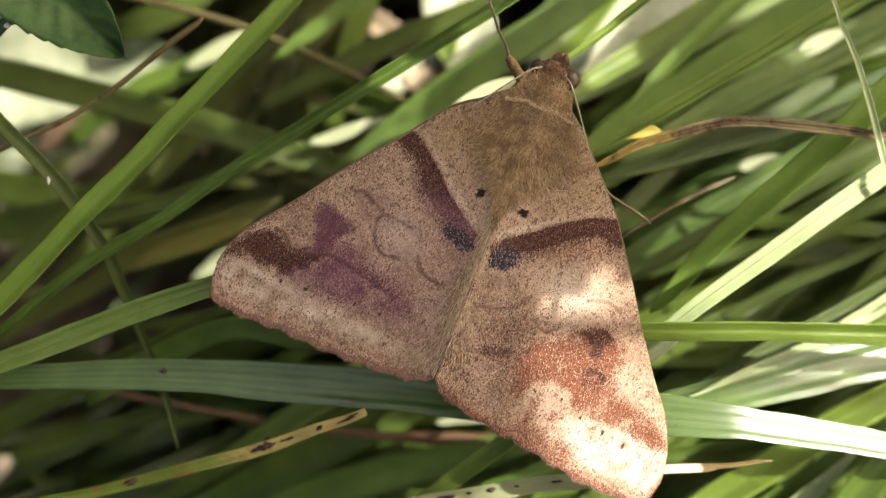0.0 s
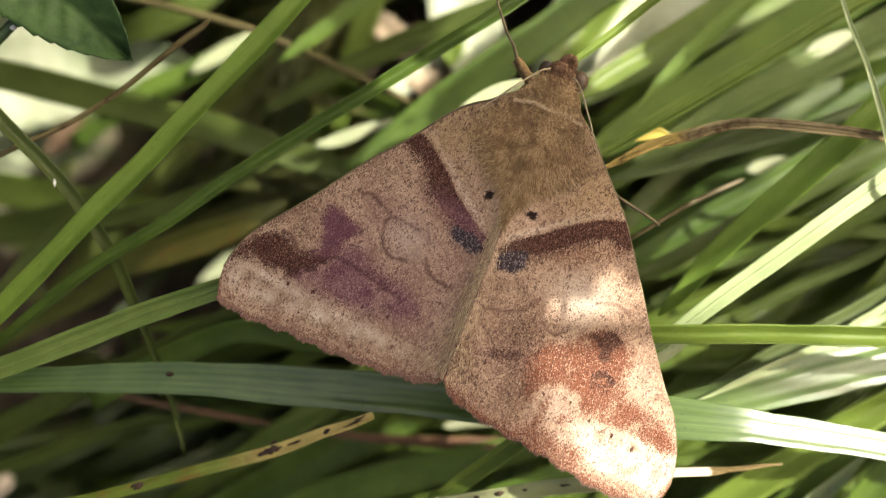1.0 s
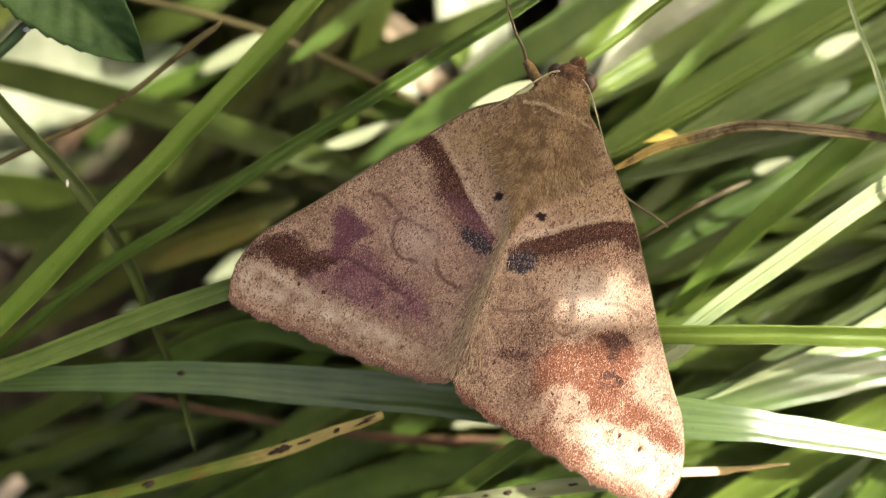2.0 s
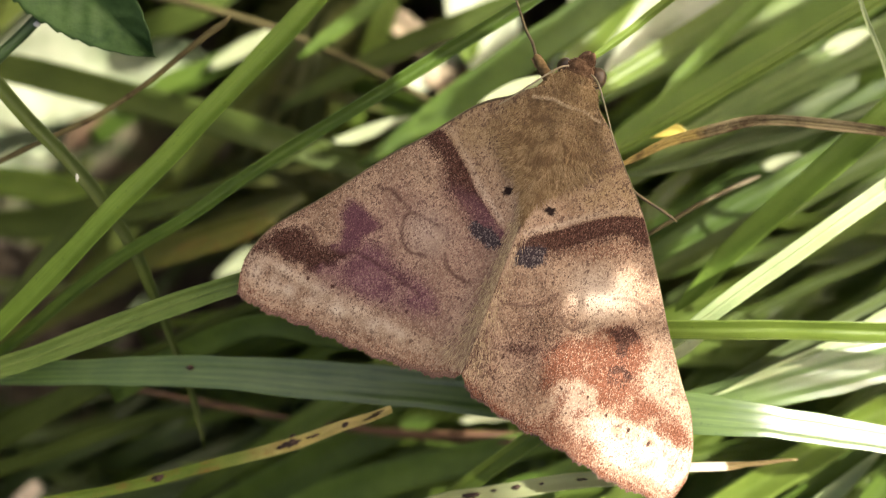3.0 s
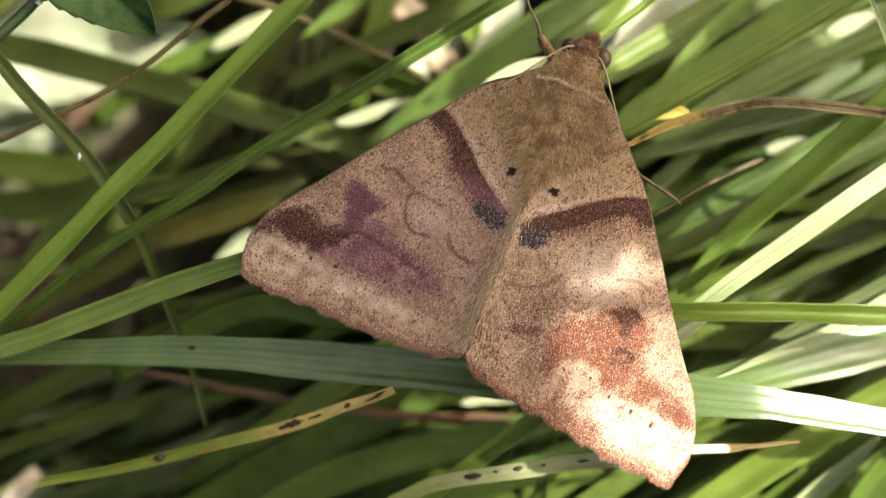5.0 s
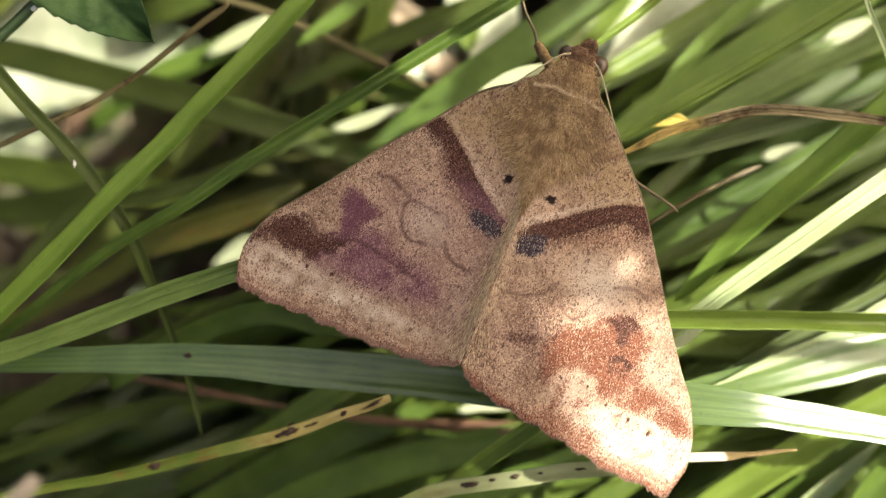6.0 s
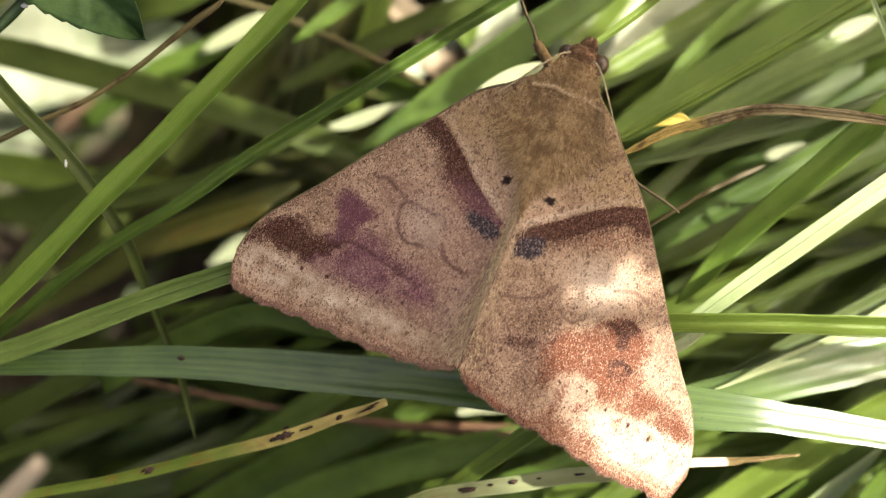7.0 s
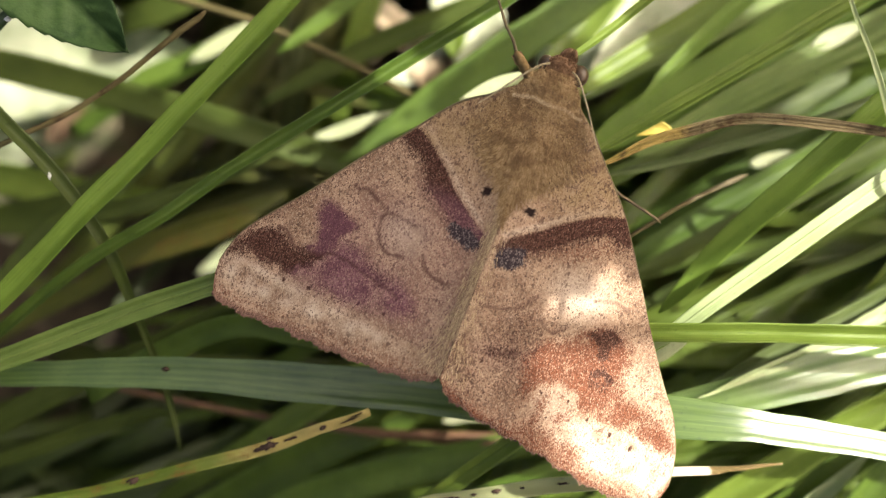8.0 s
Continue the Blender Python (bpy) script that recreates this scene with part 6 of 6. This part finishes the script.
def shade_leaf(a, b, width, h, seed):
    """An unseen leaf added for shade, with holes through which spots of sun reach the grass."""
    return broad_leaf("unseen large green leaf with holes, added to shade the moth", SHADER_GREEN, sunward(*a, h), sunward(*b, h), width, 0, 0.0, seed, "dock_leaf", "dock leaves", wavy=0.045, holes=SUN_HOLES)


shade_leaf((-13.9, -38), (-10.2, 32), 44, 45, 21)
shade_leaf((40, 19.5), (-13.6, -2.4), 19, 50, 22)
shade_leaf((47.7, 25.6), (23.0, 14.6), 17, 110, 24)
# two more leaves out of view, added as shadow casters
broad_leaf("unseen small green leaf on a tall thin stalk, added for soft shade", SHADER_GREEN, sunward(3.5, -5.2, 160), sunward(7.0, -16.5, 160), 3.4, 0, 0.0, 23, "stalked_leaf", "tall leaves")
broad_leaf("unseen small green leaf on a tall thin stalk, added for soft shade", SHADER_GREEN, sunward(23, 36, 60), sunward(3.5, 16.5, 60), 9.5, 0, 0.0, 25, "stalked_leaf", "tall leaves", holes=SUN_HOLES)
tall = tuft("unseen tall grass tuft towards the sun, added to cast shade")
# added blades, each laid where its shadow strip should fall
for row, h in (([(46, -6, 1.6), (30, -5.4, 1.7), (20, -4.9, 2.2), (15.5, -4.3, 2.0), (12, -4.5, 2.3), (9.5, -4.9, 2.5), (7, -4.6, 2.0), (4.5, -5.0, 2.3), (1, -5.1, 0.2)], 115), ([(46, 17.0, 2.6), (40, 16.6, 3.0), (35.8, 14.3, 3.2), (31.6, 10.5, 3.2), (28.9, 7.6, 3.2), (26.5, 5.1, 2.8), (24.5, 2.9, 1.4), (23.4, 1.7, 0.2)], 60), ([(66.3, 16.9, 5.0), (57.9, 13.8, 5.4), (49.7, 10.2, 5.4), (42.8, 7.3, 4.6), (36.9, 5.1, 2.0), (34.4, 4.1, 0.3)], 75), ([(13, 4.2, 0.9), (9.5, 2.2, 0.8), (7.5, -0.5, 0.7), (6.95, -3.2, 0.5), (6.85, -4.6, 0.1)], 18), ([(14.5, 8.5, 1.4), (10, 5.2, 1.9), (5.8, 1.2, 2.8), (4.7, -3, 2.8), (4.6, -5.0, 0.6)], 22), ([(-9, 21.5, 3.4), (-4, 19.6, 4.2), (0, 18, 4.4), (4, 16.4, 3.6), (7, 15.5, 2.2), (9, 15.0, 0.4)], 35), ([(38, 34.2, 1.8), (30, 28.6, 2.0), (25, 25.2, 2.0), (20, 21.7, 2.2), (16, 18.9, 2.0), (14, 17.5, 0.4)], 50)):
    blade(tall, "unseen tall grass blade arching over, added to cast shade", MID, *[(*sunward(x, y, h), w) for x, y, w in row])


herb = tagged(new("herb"), "dark green herb with toothed leaves beside the grass", "herb")
broad_leaf("", NETTLE, (-31.5, 22.0, 46.4), (-20.6, 12.45, 46.2), 6.5, 13, 0.0, 1, "toothed_leaf", parent=herb, wavy=0.01, bulge=1.9)
stem(herb, "green herb stem", HERB, (-32.1, 11.6, 46.0, 0.67), (-29.9, 13.8, 46.0, 0.71), (-28.4, 15.3, 46.0, 0.71), (-26.6, 17.1, 46.0, 0.67), (-24.9, 19.5, 45.5, 0.60), name="stem", category="", group="")
part("speck", mesh_from("speck", *dome(-28.4, 14.6, 46.65, 0.2, 0.16, 0.12, 12, 8, 0.9), DROP), herb, "tiny white speck on the stem")
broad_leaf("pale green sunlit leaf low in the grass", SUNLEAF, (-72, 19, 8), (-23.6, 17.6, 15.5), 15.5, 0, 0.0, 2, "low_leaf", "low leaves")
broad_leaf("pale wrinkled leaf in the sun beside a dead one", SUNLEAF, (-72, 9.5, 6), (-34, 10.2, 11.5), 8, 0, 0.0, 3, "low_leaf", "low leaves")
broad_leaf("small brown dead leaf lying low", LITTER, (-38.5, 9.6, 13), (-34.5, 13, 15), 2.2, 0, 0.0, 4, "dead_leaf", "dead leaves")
broad_leaf("large pale leaf in full sun behind the grass", SUNLIT_LEAF, (30, 33, 18), (8, 18.5, 26), 14, 0, 0.0, 5, "low_leaf", "low leaves")
broad_leaf("pale leaf in the sun low in the grass", SUNLIT_LEAF, (0, 27, 18), (3.5, 11.5, 27), 6, 0, 0.0, 6, "low_leaf", "low leaves")
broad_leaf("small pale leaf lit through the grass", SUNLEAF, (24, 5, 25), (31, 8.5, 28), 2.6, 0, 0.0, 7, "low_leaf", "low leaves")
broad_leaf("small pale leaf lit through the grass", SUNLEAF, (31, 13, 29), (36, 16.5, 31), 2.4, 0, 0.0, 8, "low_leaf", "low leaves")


# ---- pale straw that sways at the edge ----
straw_verts, straw_faces, straw_uvs = ribbon([(-66, -70, -62, 1.1), (-48, -52, -46, 1.1), (-25, -27, -21, 1.05), (-9, -9.5, -4, 1.0), (-2, -2.1, -0.5, 0.95), (0, 0, 0, 0.7)], 0.35, 0, 0.3, 9, 1.0)
straw = tagged(new("dry_straw", mesh_from("dry_straw", straw_verts, straw_faces, STRAW_PALE, uvs=straw_uvs)), "pale dry straw with a blunt end, swaying", "straw", "dry straws")


broad_leaf("pale green leaf in the sun behind the head", SUNLIT_LEAF, (8.5, 13.4, 24), (12.6, 20.1, 27), 5.5, 0, 0.0, 35, "low_leaf", "low leaves")
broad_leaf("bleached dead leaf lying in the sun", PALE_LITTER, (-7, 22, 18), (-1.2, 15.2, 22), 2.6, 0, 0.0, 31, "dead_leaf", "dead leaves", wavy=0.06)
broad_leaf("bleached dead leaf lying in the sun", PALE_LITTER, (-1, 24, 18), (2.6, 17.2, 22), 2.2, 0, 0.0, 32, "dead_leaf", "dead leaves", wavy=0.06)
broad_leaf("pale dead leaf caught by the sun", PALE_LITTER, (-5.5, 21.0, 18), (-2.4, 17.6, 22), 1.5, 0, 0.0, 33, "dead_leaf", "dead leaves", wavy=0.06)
broad_leaf("small pale green leaf in the sun", SUNLIT_LEAF, (18, 20, 24), (10.5, 12.2, 29), 3.4, 0, 0.0, 34, "low_leaf", "low leaves")


rng = np.random.default_rng(77)
for k in range(16):
    x, y, z = rng.uniform(-2.8, 4), rng.uniform(13, 21), rng.uniform(18, 25)
    a, l = rng.uniform(0, 6.28), rng.uniform(2.5, 5.5)
    mat, words, kind = ((PALE_LITTER, "bleached scrap of dead leaf low down", "dead_leaf"), (SUNLEAF, "small pale green leaf low down", "low_leaf"), (LITTER, "brown scrap of dead leaf low down", "dead_leaf"), (FRESH, "small fresh green leaf low down", "low_leaf"))[k % 4]
    broad_leaf(words, mat, (x, y, z - 1), (x + l * math.cos(a), y + l * math.sin(a), z + 0.5), rng.uniform(1.4, 3.0), 0, 0.0, 40 + k, kind, "dead leaves" if kind == "dead_leaf" else "low leaves", wavy=0.06)


def motions():
    walk(straw, [
        (0, pose(-0.02048, -0.00984, 0.06600)),
        (0.2, pose(-0.02112, -0.01008, 0.06600)),
        (0.5, pose(-0.02040, -0.01007, 0.06600)),
        (0.9, pose(-0.02086, -0.01060, 0.06600)),
        (1.2, pose(-0.02055, -0.01046, 0.06600)),
        (1.7, pose(-0.02082, -0.01064, 0.06600)),
        (2.3, pose(-0.02109, -0.01079, 0.06600)),
        (2.7, pose(-0.02047, -0.01085, 0.06600)),
        (3.1, pose(-0.02076, -0.01153, 0.06600)),
        (3.5, pose(-0.02033, -0.01157, 0.06600)),
        (3.9, pose(-0.02044, -0.01173, 0.06600)),
        (4.3, pose(-0.02059, -0.01222, 0.06600)),
        (4.7, pose(-0.02095, -0.01193, 0.06600)),
        (5.2, pose(-0.02094, -0.01192, 0.06600)),
        (5.8, pose(-0.02076, -0.01190, 0.06600)),
        (6.5, pose(-0.02039, -0.01090, 0.06600)),
        (7.0, pose(-0.01977, -0.01042, 0.06600)),
        (7.4, pose(-0.02039, -0.00985, 0.06600)),
        (7.7, pose(-0.02077, -0.01057, 0.06600)),
        (8.0, pose(-0.02143, -0.01065, 0.06600)),
    ])
    # the unseen tall grass leans in a light breath of wind and shifts its shadows
    walk(tall, [(s, pose(0, 0, 0, a)) for s, a in ((0, 0), (2.4, 0.03), (4.0, -0.03), (4.7, 0), (5.3, -0.35), (5.8, -0.55), (6.3, -0.25), (6.8, -0.1), (7.3, 0), (8, 0.05))])


motions()
